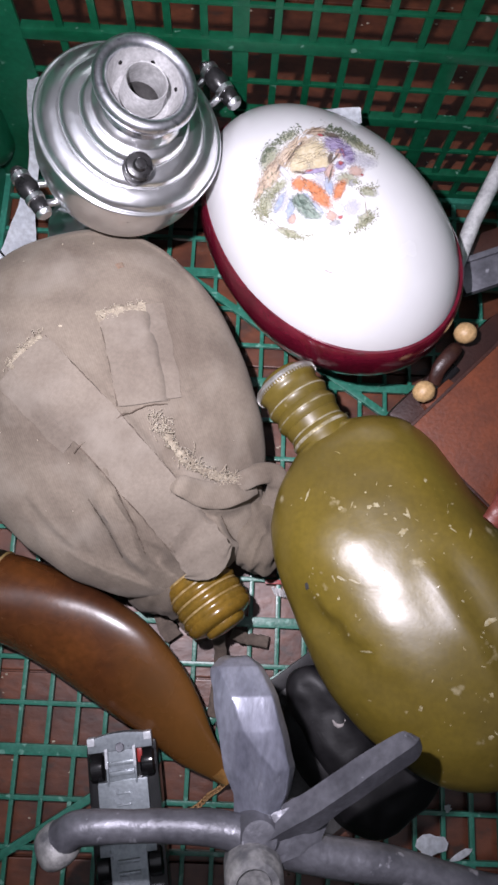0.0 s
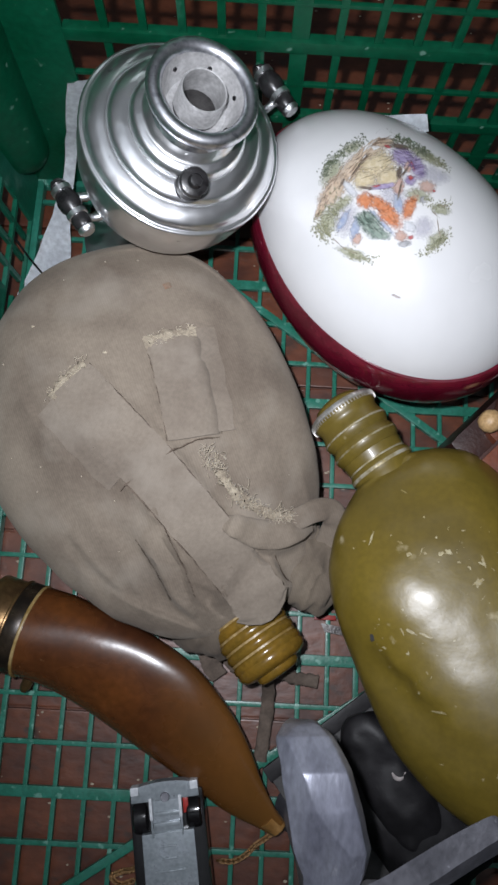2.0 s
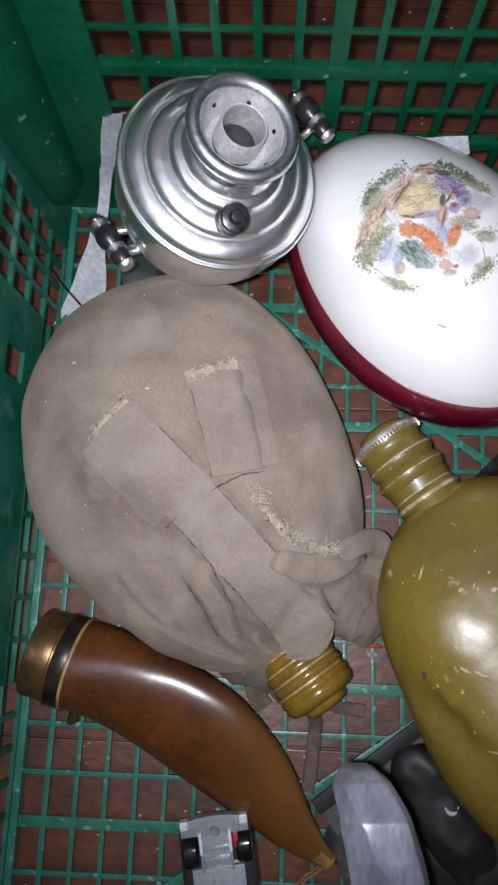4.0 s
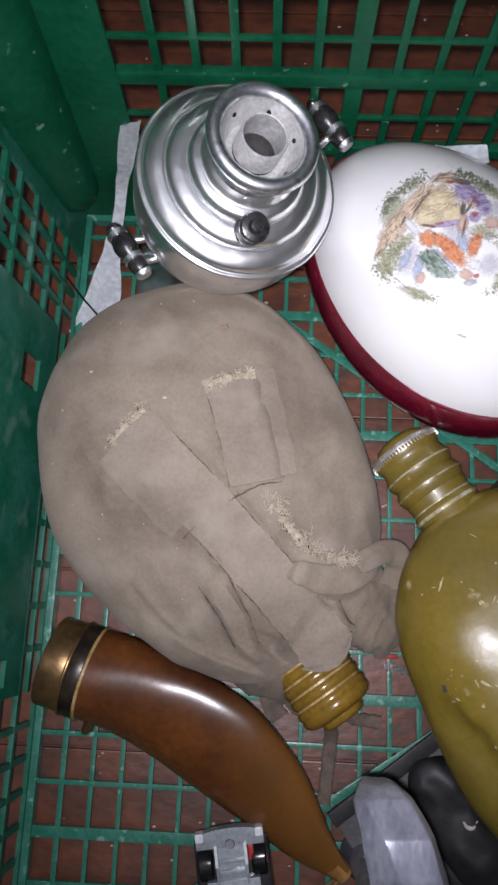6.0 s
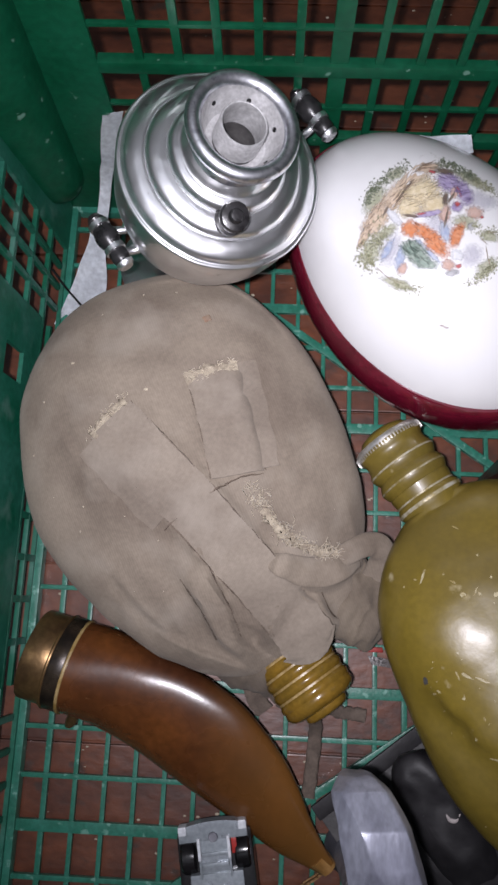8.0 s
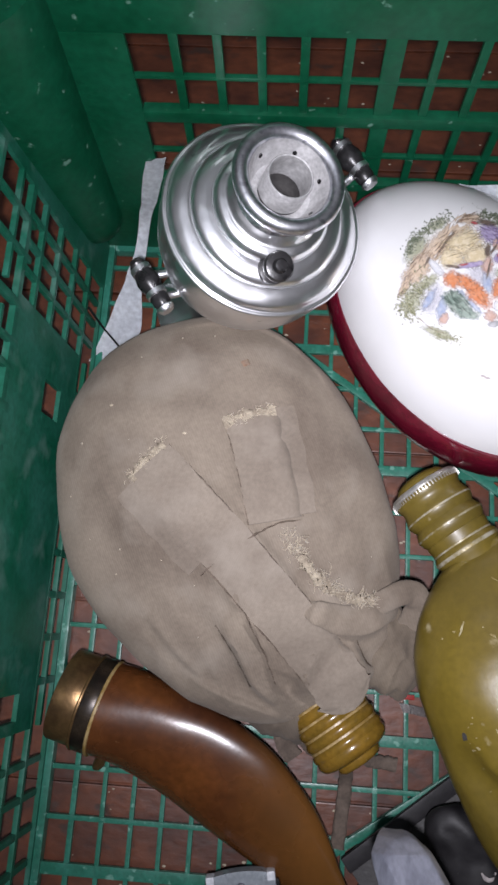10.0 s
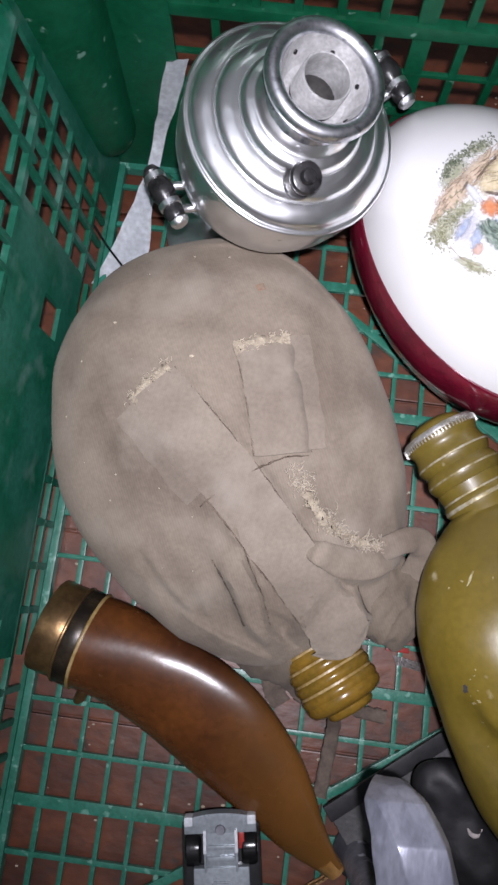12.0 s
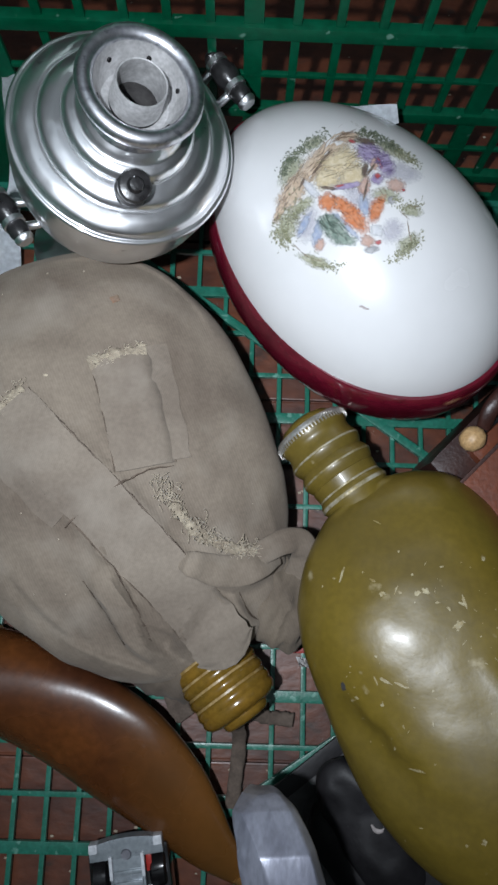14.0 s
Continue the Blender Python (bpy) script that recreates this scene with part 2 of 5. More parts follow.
CLOTH = cloth_mat("drab_cotton", (0.216, 0.180, 0.141), (0.132, 0.106, 0.083), (0.262, 0.230, 0.190))
CLOTH_SOILED_SHADED = cloth_mat("soiled_shaded_cotton", (0.165, 0.135, 0.102), (0.095, 0.076, 0.060), (0.21, 0.178, 0.142))
STAIN = mat("rusty_stain", (0.24, 0.135, 0.085), 0.9, vary=(0.21, 0.155, 0.115), scale=200, fine=700, bump=0.2, spec=0.1)
FRAY = mat("frayed_web", (0.33, 0.285, 0.215), 0.9, vary=(0.20, 0.165, 0.125), scale=260, fine=800, bump=0.8, spec=0.1)
# dark tones for crease and strap-edge lines: dirt plus painted-in shade; also soiled rag ends
CREASE = mat("dirty_shaded_crease", (0.125, 0.098, 0.076), 0.9, vary=(0.13, 0.10, 0.08), scale=120, fine=700, bump=0.2, spec=0.1)
SOIL_AND_SHADE = mat("soil_and_seam_shade", (0.125, 0.095, 0.074), 0.9, scale=200, fine=700, bump=0.3)
CLOTH_STRAP = cloth_mat("drab_webbing", (0.228, 0.193, 0.155), (0.158, 0.130, 0.104), (0.282, 0.248, 0.207), 420)


# ---- mesh helpers (lengths in millimetres) ----
def thing(name, label, category, group="", at=(0, 0, 0)):
    ob = new(name)
    ob.location = [c * MM for c in at]
    return tagged(ob, label, category, group)


def mesh_of(name, bm, material, smooth=True, angle=40):
    bmesh.ops.recalc_face_normals(bm, faces=bm.faces)
    me = bpy.data.meshes.new(name)
    for f in bm.faces:
        f.smooth = smooth
    if smooth:
        for e in bm.edges:
            if len(e.link_faces) == 2 and e.calc_face_angle(0) > radians(angle):
                e.smooth = False
    for v in bm.verts:
        v.co *= MM
    bm.to_mesh(me)
    bm.free()
    me.materials.append(material)
    return me


def part(name, bm, material, parent, label="", smooth=True, angle=40):
    ob = new(name, mesh_of(name, bm, material, smooth, angle))
    if parent:
        ob.parent = parent
        ob.matrix_parent_inverse = Matrix.Translation(-parent.matrix_basis.translation) if parent.type == "EMPTY" and not parent.parent else Matrix()
    return tagged(ob, label)


def box(bm, lo, hi, bevel=0.0, m=None):
    """A box with its edges rounded."""
    c = [(a + b) / 2 for a, b in zip(lo, hi)]
    r = bmesh.ops.create_cube(bm, size=1, matrix=(m or Matrix()) @ Matrix.Translation(c) @ Matrix.Diagonal((hi[0] - lo[0], hi[1] - lo[1], hi[2] - lo[2], 1)))
    if bevel:
        es = {e for v in r["verts"] for e in v.link_edges}
        bmesh.ops.bevel(bm, geom=list(es), offset=bevel, segments=2, profile=0.7, affect="EDGES")
    return bm


def bar_between(bm, a, b, w, h, up=(0, 0, 1)):
    """A straight bar of rectangular section from a to b: w across, h along up."""
    a, b, up = Vector(a), Vector(b), Vector(up)
    y = (b - a).normalized()
    x = y.cross(up).normalized()
    z = x.cross(y)
    m = Matrix((x, y, z)).transposed().to_4x4()
    m.translation = (a + b) / 2
    n = (b - a).length
    return box(bm, (-w / 2, -n / 2, -h / 2), (w / 2, n / 2, h / 2), min(w, h) * 0.22, m)


def lathe(bm, profile, m=None, n=64, closed=False):
    """Turn a profile of (radius, height) round the z axis."""
    m = m or Matrix()
    rings = []
    for r, h in profile:
        if r < 1e-6:
            rings.append([bm.verts.new(m @ Vector((0, 0, h)))])
        else:
            rings.append([bm.verts.new(m @ Vector((r * math.cos(2 * math.pi * k / n), r * math.sin(2 * math.pi * k / n), h))) for k in range(n)])
    for a, b in zip(rings, rings[1:]):
        for k in range(n):
            q = [a[k % len(a)], a[(k + 1) % len(a)], b[(k + 1) % len(b)], b[k % len(b)]]
            q = list(dict.fromkeys(q))
            if len(q) > 2:
                bm.faces.new(q)
    return bm


def smooth_curve(points, n):
    """Catmull-Rom through the points, n steps a span; the points may have any number of values."""
    p = [np.array(q, float) for q in points]
    p = [2 * p[0] - p[1]] + p + [2 * p[-1] - p[-2]]
    out = []
    for i in range(1, len(p) - 2):
        for k in range(n):
            t = k / n
            out.append(0.5 * (2 * p[i] + (p[i + 1] - p[i - 1]) * t + (2 * p[i - 1] - 5 * p[i] + 4 * p[i + 1] - p[i + 2]) * t**2 + (3 * p[i] - p[i - 1] - 3 * p[i + 1] + p[i + 2]) * t**3))
    out.append(p[-2])
    return out


def tube(bm, path, n=24, flat=1.0, caps=True):
    """A tube along a path of (x, y, z, radius)."""
    pts = [Vector(q[:3]) for q in path]
    rings, up = [], Vector((0, 0, 1))
    for i, q in enumerate(path):
        d = (pts[min(i + 1, len(pts) - 1)] - pts[max(i - 1, 0)]).normalized()
        x = d.cross(up)
        x = x.normalized() if x.length > 1e-3 else Vector((1, 0, 0))
        z = x.cross(d)
        rings.append([bm.verts.new(pts[i] + float(q[3]) * (math.cos(2 * math.pi * k / n) * x + flat * math.sin(2 * math.pi * k / n) * z)) for k in range(n)])
    for a, b in zip(rings, rings[1:]):
        for k in range(n):
            bm.faces.new((a[k], a[(k + 1) % n], b[(k + 1) % n], b[k]))
    if caps:
        bm.faces.new(rings[0][::-1])
        bm.faces.new(rings[-1])
    return bm


def ball(bm, c, r, squash=(1, 1, 1), seg=20):
    bmesh.ops.create_uvsphere(bm, u_segments=seg, v_segments=seg // 2 + 2, radius=r, matrix=Matrix.Translation(c) @ Matrix.Diagonal((*squash, 1)))
    return bm


def frame_of(origin, ahead, up=(0, 0, 1)):
    """A matrix whose y axis goes ahead and whose z axis is nearest to up."""
    y = Vector(ahead).normalized()
    x = y.cross(Vector(up)).normalized()
    m = Matrix((x, y, x.cross(y))).transposed().to_4x4()
    m.translation = Vector(origin)
    return m


# ---- the ground under the crate and the plain room round it ----
def build_ground():
    bm = bmesh.new()
    box(bm, (-40000, -40000, -30), (40000, 40000, -11))
    ground = tagged(part("floor", bm, BOARDS, None, smooth=False), "dark bed under the painted boards", kind="structure")
    w = 104
    k = 0
    for i in range(-9, 12):
        y0 = i * w + 31
        bm = bmesh.new()
        box(bm, (-1900, y0 + 0.7, -11), (1900, y0 + w - 0.7, -7.0 - 0.25 * (i % 3)), 0.8)
        part("plank", bm, BOARDS, ground, smooth=False)
        k += 1


# ---- the crate ----
X0, X1, Y0, Y1 = -116, 290, -190, 374     # inside of the crate at its floor
LEAN = 0.07                                # outward lean of the side walls
HIGH = 212


def build_crate():
    crate = thing("plastic_crate", "large dark green plastic lattice crate standing on painted boards", "crate")
    # floor lattice
    cols = [-97.8 + 17.15 * i for i in range(23)]
    rows = [-172.2 + 26.55 * i for i in range(21)]
    bm = bmesh.new()
    for a, b in (((X0 - 3, Y0 - 3, -5), (X0 + 4, Y1 + 3, 3)), ((X1 - 4, Y0 - 3, -5), (X1 + 3, Y1 + 3, 3)),
                 ((X0 + 4, Y0 - 3, -5), (X1 - 4, Y0 + 4, 3)), ((X0 + 4, Y1 - 4, -5), (X1 - 4, Y1 + 3, 3))):
        box(bm, a, b, 1.2)
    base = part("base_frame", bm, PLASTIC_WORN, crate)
    for i, x in enumerate(cols):
        bm = bmesh.new()
        bar_between(bm, (x, Y0 + 2, -1.2), (x, Y1 - 2, -1.2), 2.7 if i % 6 else 3.2, 3.0)
        part("floor_bar", bm, PLASTIC_WORN, base)
    for i, y in enumerate(rows):
        thick = i % 3 == 0
        bm = bmesh.new()
        bar_between(bm, (X0 + 2, y, -1.0), (X1 - 2, y, -1.0), 6.4 if thick else 2.8, 3.4)
        part("floor_bar", bm, PLASTIC_WORN, base)
    for a, b in (((-112, -101), (250, 138)), ((-100, 384), (270, 132))):
        bm = bmesh.new()
        bar_between(bm, (*a, -0.6), (*b, -0.6), 5.0, 4.2)
        part("diagonal_rib", bm, PLASTIC_WORN, base)

    # end walls: solid corners, a deep rim and a lattice of thick and thin rails
    def end_wall(name, y, side):
        bm = bmesh.new()
        box(bm, (X0 - 14, y, 186), (X1 + 14, y + side * 3.0, HIGH), 1.0)
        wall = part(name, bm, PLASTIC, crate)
        for piece, lo, hi, bev in (("corner_panel", (X0 - 9, y, 0), (-68, y + side * 3.0, 186), 0.8), ("corner_panel", (X1 - 48, y, 0), (X1 + 2, y + side * 3.0, 186), 0.8),
                                   ("foot_rail", (-68, y, 0), (X1 - 48, y + side * 3.0, 8), 0.8), ("rim", (X0 - 14, y - side * 1, HIGH - 5), (X1 + 14, y + side * 5, HIGH), 1.5)):
            bm = bmesh.new()
            box(bm, lo, hi, bev)
            part(piece, bm, PLASTIC, wall)
        for z, h, deep in ((160.5, 2.2, 2.6), (135.5, 7.6, 6.4), (107, 2.2, 2.6), (81, 7.0, 6.0), (54, 2.2, 2.6), (28, 7.0, 6.0)):
            bm = bmesh.new()
            bar_between(bm, (-68, y + side * 1.3, z), (X1 - 48, y + side * 1.3, z), deep, h)
            part("rail", bm, PLASTIC, wall)
        for i in range(15):
            x = -46.6 + 19.55 * i
            thick = i in (5, 11)
            bm = bmesh.new()
            bar_between(bm, (x, y + side * 1.5, 6), (x, y + side * 1.5, 188), 9.0 if thick else 4.2, 2.8, (0, 1, 0))
            part("upright", bm, PLASTIC, wall)
        return wall

    end_wall("back_wall", Y1, 1)
    end_wall("front_wall", Y0, -1)

    # long walls: lattice fields between solid panels, an open row of tall slots behind slabs above
    def side_wall(name, x, side):
        def at(y, z, out=0.0):
            return (x + side * (LEAN * z + out), y, z)

        def slab(bm, ya, yb, za, zb, thick=2.6, out=0.0):
            vs = [bm.verts.new(at(yy, zz, out + o)) for o in (0, thick) for yy in (ya, yb) for zz in (za, zb)]
            for q in ((0, 1, 3, 2), (4, 6, 7, 5), (0, 4, 5, 1), (2, 3, 7, 6), (0, 2, 6, 4), (1, 5, 7, 3)):
                bm.faces.new([vs[k] for k in q])

        def sill(bm, ya, yb, za, zb, deep):
            """A ledge that slopes down into the crate."""
            vs = [bm.verts.new(at(yy, zz + o, out)) for o in (0, -3) for yy in (ya, yb) for zz, out in ((za, -0.5), (zb, deep))]
            for q in ((0, 1, 3, 2), (4, 6, 7, 5), (0, 4, 5, 1), (2, 3, 7, 6), (0, 2, 6, 4), (1, 5, 7, 3)):
                bm.faces.new([vs[k] for k in q])

        bm = bmesh.new()
        slab(bm, Y0, Y1, 192, HIGH)
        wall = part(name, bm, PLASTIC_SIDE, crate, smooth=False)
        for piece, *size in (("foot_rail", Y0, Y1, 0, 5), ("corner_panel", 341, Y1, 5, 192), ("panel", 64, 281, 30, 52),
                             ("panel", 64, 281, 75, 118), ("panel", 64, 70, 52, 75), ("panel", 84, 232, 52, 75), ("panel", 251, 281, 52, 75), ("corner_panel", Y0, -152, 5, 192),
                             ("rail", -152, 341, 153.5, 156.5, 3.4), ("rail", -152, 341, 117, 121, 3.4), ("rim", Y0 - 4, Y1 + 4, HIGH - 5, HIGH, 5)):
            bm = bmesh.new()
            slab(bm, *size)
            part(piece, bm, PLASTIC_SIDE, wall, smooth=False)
        posts = [275 - 53 * k for k in range(9)]
        for y in posts:
            bm = bmesh.new()
            slab(bm, y - 6, y + 6, 155, 194, 4, -1)
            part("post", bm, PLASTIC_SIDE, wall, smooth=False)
            bm = bmesh.new()
            bar_between(bm, at(y, 112, 1.2), at(y, 156, 1.4), 4.4, 3.4, (1, 0, 0))
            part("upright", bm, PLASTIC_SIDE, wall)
        for ya, yb in zip([y + 7 for y in posts], [341] + [y - 7 for y in posts]):
            bm = bmesh.new()
            sill(bm, ya, yb, 157, 169, 6)
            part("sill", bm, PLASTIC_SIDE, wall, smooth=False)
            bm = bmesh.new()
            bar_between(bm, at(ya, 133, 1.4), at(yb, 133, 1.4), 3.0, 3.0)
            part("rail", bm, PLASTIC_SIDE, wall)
            for k in (1, 2):
                y = ya + (yb - ya) * k / 3
                bm = bmesh.new()
                bar_between(bm, at(y, 112, 1.2), at(y, 155, 1.4), 3.4, 3.0, (1, 0, 0))
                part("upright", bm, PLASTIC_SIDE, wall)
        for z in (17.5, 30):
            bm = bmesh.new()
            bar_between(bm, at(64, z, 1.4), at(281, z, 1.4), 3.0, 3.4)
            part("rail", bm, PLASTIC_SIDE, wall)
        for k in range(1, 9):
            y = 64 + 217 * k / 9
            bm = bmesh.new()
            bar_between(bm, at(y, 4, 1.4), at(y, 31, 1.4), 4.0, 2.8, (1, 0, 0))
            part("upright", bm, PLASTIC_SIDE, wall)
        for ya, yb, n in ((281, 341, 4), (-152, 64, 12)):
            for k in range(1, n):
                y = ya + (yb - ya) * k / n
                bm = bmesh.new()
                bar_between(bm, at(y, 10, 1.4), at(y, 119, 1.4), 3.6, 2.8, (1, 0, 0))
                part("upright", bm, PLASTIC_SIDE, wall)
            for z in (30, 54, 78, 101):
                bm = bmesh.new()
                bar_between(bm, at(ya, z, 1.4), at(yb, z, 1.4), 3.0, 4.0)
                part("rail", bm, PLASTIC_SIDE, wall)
        return wall

    side_wall("left_wall", X0, -1)
    side_wall("right_wall", X1, 1)
    # rounded corner webs
    for cx, cy, sx, sy in ((X0, Y1, 1, -1), (X1, Y1, -1, -1), (X0, Y0, 1, 1), (X1, Y0, -1, 1)):
        bm = bmesh.new()
        grid = []
        for k in range(13):
            a = math.pi / 2 * k / 12
            col = []
            for z in (22, 22.6, 24, 27, 31, 36, 43, 60, 90, 120, 160, HIGH):
                r = (26 + 0.15 * z) * math.sqrt(max(0.004, 1 - max(0.0, (43 - z) / 21) ** 2))
                px, py = 0.56 * r * math.cos(a) - 0.4, 0.52 * r * math.sin(a) - 0.4
                col.append(bm.verts.new((cx + sx * (px - LEAN * z), cy + sy * py, z)))
            grid.append(col)
        for a, b in zip(grid, grid[1:]):
            for k in range(11):
                bm.faces.new((a[k], b[k], b[k + 1], a[k + 1]))
        nook = bm.verts.new((cx - sx * LEAN * HIGH, cy, HIGH))
        for a, b in zip(grid, grid[1:]):
            bm.faces.new((a[11], b[11], nook))
        if sx * sy > 0:
            bmesh.ops.reverse_faces(bm, faces=list(bm.faces))
        bm.normal_update()
        bmesh.ops.solidify(bm, geom=list(bm.faces), thickness=2.0)
        web = part("corner", bm, PLASTIC, crate)
        if sx < 0 or sy > 0:
            continue
        rng = random.Random(21)
        bm = bmesh.new()
        for _ in range(26):
            z, k = rng.uniform(40, 205), rng.choice((rng.uniform(0.4, 7.6), rng.uniform(6.2, 7.8)))
            pts = []
            n_ = rng.choice((1.0, 1.6, 2.6, 4.0)) / 52
            tilt = rng.gauss(0, 2.5)
            for q in range(4):
                a = math.pi / 2 * (k / 8 + n_ * (q / 3 - 0.5))
                r = 26 + 0.15 * z
                px, py = 0.56 * r * math.cos(a) - 0.2, 0.52 * r * math.sin(a) - 0.2
                pts.append((cx + sx * (px - LEAN * z), cy + sy * py, z + tilt * (q / 3 - 0.5), rng.uniform(0.15, 0.55)))
            tube(bm, pts, 5, 0.4)
        tagged(part("scuffs", bm, SCUFF, web, "pale scuff marks"), kind="stuff")
    return crate


# ---- canteens ----
def flask_body(bm, m, length, width, thick, shoulder=16, ew=2.4, et=2.0, n=72, rows=56, blunt=2.6, wobble=0.0, seed=0):
    """A flattened bottle: y runs from the neck's base to the end, x across, z through."""
    rings = []
    for i in range(rows + 1):
        s = i / rows
        s = 0.5 - 0.5 * math.cos(math.pi * s)
        u = 2 * s - 1
        k = max(0.0, 1 - abs(u) ** blunt) ** (1 / blunt if u > 0 else 1 / (blunt * 0.86))
        w, t = width / 2 * k, thick / 2 * max(0.0, 1 - abs(u) ** (blunt + 0.4)) ** 0.5
        if u < 0:
            w, t = max(w, shoulder), max(t, shoulder)
        w, t = max(w, 0.5), max(t, 0.5)
        ring = []
        for j in range(n):
            a = 2 * math.pi * j / n
            c, d = math.cos(a), math.sin(a)
            p = Vector((w * math.copysign(abs(c) ** (2 / ew), c), s * length, t * math.copysign(abs(d) ** (2 / et), d)))
            if wobble:
                p += wobble * Vector(noise.noise_vector(p * 0.018 + Vector((seed, 0, 0)))) * min(1, k * 1.5)
            ring.append(bm.verts.new(m @ p))
        rings.append(ring)
    for a, b in zip(rings, rings[1:]):
        for j in range(n):
            bm.faces.new((a[j], a[(j + 1) % n], b[(j + 1) % n], b[j]))
    bm.faces.new(rings[0][::-1])
    bm.faces.new(rings[-1])
    return bm


def screw_profile(r, start, pitch, turns, deep):
    """Half-round ridges up a neck or cap."""
    out = []
    for k in range(turns):
        for i in range(6):
            a = math.pi * i / 6
            out.append((r - deep + deep * math.sin(a), start + pitch * (k + i / 6)))
    return out


def build_canteen():
    can = thing("canteen", "olive-green painted metal canteen, scratched, lying with its ribbed neck bare", "canteen")
    base = Vector((107, 171, 77))
    m = frame_of(base, (0.565, -0.815, 0.10), (0.0, 0.0, 1))
    bm = bmesh.new()
    flask_body(bm, m, 200, 148, 80, 15, 2.15, 2.0, n=150, rows=130, blunt=2.35, wobble=3.4, seed=4)
    inv = m.inverted()
    for v in bm.verts:
        q = inv @ v.co
        if q.x < 0:
            q.z -= 0.021 * max(0.0, -q.x - 14) ** 2 * math.exp(-((q.y - 70) / 62) ** 2)
        else:
            q.x *= 1 - 0.06 * math.exp(-((q.y - 60) / 45) ** 2)
        v.co = m @ q
    for c_, r_, deep in (((63, 78, 17), 13, 3.6), ((60, 92, 19), 14, 5.0), ((56, 108, 21), 15, 4.6), ((50, 126, 22), 15, 3.0), ((-30, 60, 40), 30, 2.0), ((10, 160, 36), 34, 2.0)):
        c_ = m @ Vector(c_)
        for v in bm.verts:
            d_ = (v.co - c_).length / r_
            if d_ < 1:
                v.co -= (v.co - (m @ Vector((0, 100, 0)))).normalized() * deep * (1 - d_ * d_) ** 2
    a_, b_ = Vector((154, 96)), Vector((190, 28))
    along = (b_ - a_).normalized()
    for v in bm.verts:
        o_ = v.co.xy - a_
        s_, off_ = o_.dot(along), o_.x * along.y - o_.y * along.x
        if v.co.z > 80 and -12 < s_ < (b_ - a_).length + 12 and abs(off_) < 22:
            end_ = min(1.0, (s_ + 12) / 20, ((b_ - a_).length + 12 - s_) / 20)
            v.co.z += end_ * (1.5 * math.exp(-(off_ / 6.0) ** 2) - 1.6 * math.exp(-((off_ + 10) / 7.0) ** 2))
    for v in bm.verts:
        v.co += 0.35 * Vector(noise.noise_vector(v.co * 0.075)) + 0.12 * Vector(noise.noise_vector(v.co * 0.2))
    bm.normal_update()
    can_tree = BVHTree.FromBMesh(bm)
    body = part("body", bm, OLIVE, can)
    rng = random.Random(8)

    def patch(x, y, size, stretch_, turn, material, name, label, lift=0.12):
        """A thin ragged flake of another finish on the upper side."""
        bm = bmesh.new()
        n_ = 11
        pts = []
        for q in range(n_):
            a = 2 * math.pi * q / n_
            r_ = size * rng.uniform(0.45, 1.15)
            u, w_ = r_ * stretch_ * math.cos(a), r_ * math.sin(a)
            pts.append((x + u * math.cos(turn) - w_ * math.sin(turn), y + u * math.sin(turn) + w_ * math.cos(turn)))
        hits = [can_tree.ray_cast(Vector((*q, 300)), Vector((0, 0, -1))) for q in pts + [(x, y)]]
        if any(h_[0] is None for h_ in hits) or abs(hits[-1][1].z) < 0.25:
            bm.free()
            return
        hits = [(h_[0], h_[1] if h_[1].z > 0 else -h_[1]) for h_ in hits]
        vs = [bm.verts.new(h_[0] + h_[1] * lift) for h_ in hits]
        low = [bm.verts.new(h_[0] - h_[1] * 0.3) for h_ in hits[:-1]]
        for q in range(n_):
            r_ = (q + 1) % n_
            bm.faces.new((vs[q], vs[r_], vs[-1]))
            bm.faces.new((vs[q], low[q], low[r_], vs[r_]))
        part(name, bm, material, body, label)

    for x, y, size in ((141, 113, 2.4), (179, 73, 3.0), (126, 125, 1.5), (129, 126, 1.7), (112, 124, 1.4), (154, 140, 1.5), (149, 33, 1.5), (180, 22, 1.7), (117, 64, 0.7), (179, 41, 1.3)):
        patch(x, y, 0.75 * size, 1.5, rng.uniform(0, 3), CHIP, "chip", "bare chipped spot")
    for cx, cy, spread, count in ((132, 127, 8, 20), (158, 128, 12, 18), (172, 70, 12, 16), (160, 30, 14, 16), (150, 90, 30, 34), (112, 100, 14, 16), (186, 45, 10, 12), (108, 80, 10, 10)):
        for k in range(count):
            patch(rng.gauss(cx, spread), rng.gauss(cy, spread), rng.choice((0.15, 0.2, 0.25, 0.3, 0.4, 0.6)), rng.choice((1, 1.3, 1.8, 2.4, 6)), rng.uniform(0, 3.1), CHIP, "chip", "bare chipped spot")
    patch(97.5, 86, 1.25, 1.6, 2.2, SLATE, "dark_spot", "dark rubbed spot")
    neck = m @ Matrix.Rotation(radians(90), 4, "X")
    bm = bmesh.new()
    prof = [(15, -10), (16.5, -3), (17.6, -1), (17.6, 2), (16.3, 4)] + [(16.6, 6)] + [(17.0, 9.5)] + screw_profile(18.6, 10, 9.4, 2, 2.0) + [(17, 30), (17.2, 32), (18, 33), (18.3, 37), (17.4, 38.4), (15.5, 38.4), (15, 36), (0, 36)]
    lathe(bm, prof, neck)
    part("neck", bm, OLIVE, can, "ribbed olive neck")
    bm = bmesh.new()
    lathe(bm, [(18.3, 36.0), (18.9, 36.4), (18.9, 37.8), (18.2, 38.9), (15.6, 38.9), (15.4, 37)], neck)
    part("rim", bm, BARE, can, "rubbed rim")
    bm = bmesh.new()
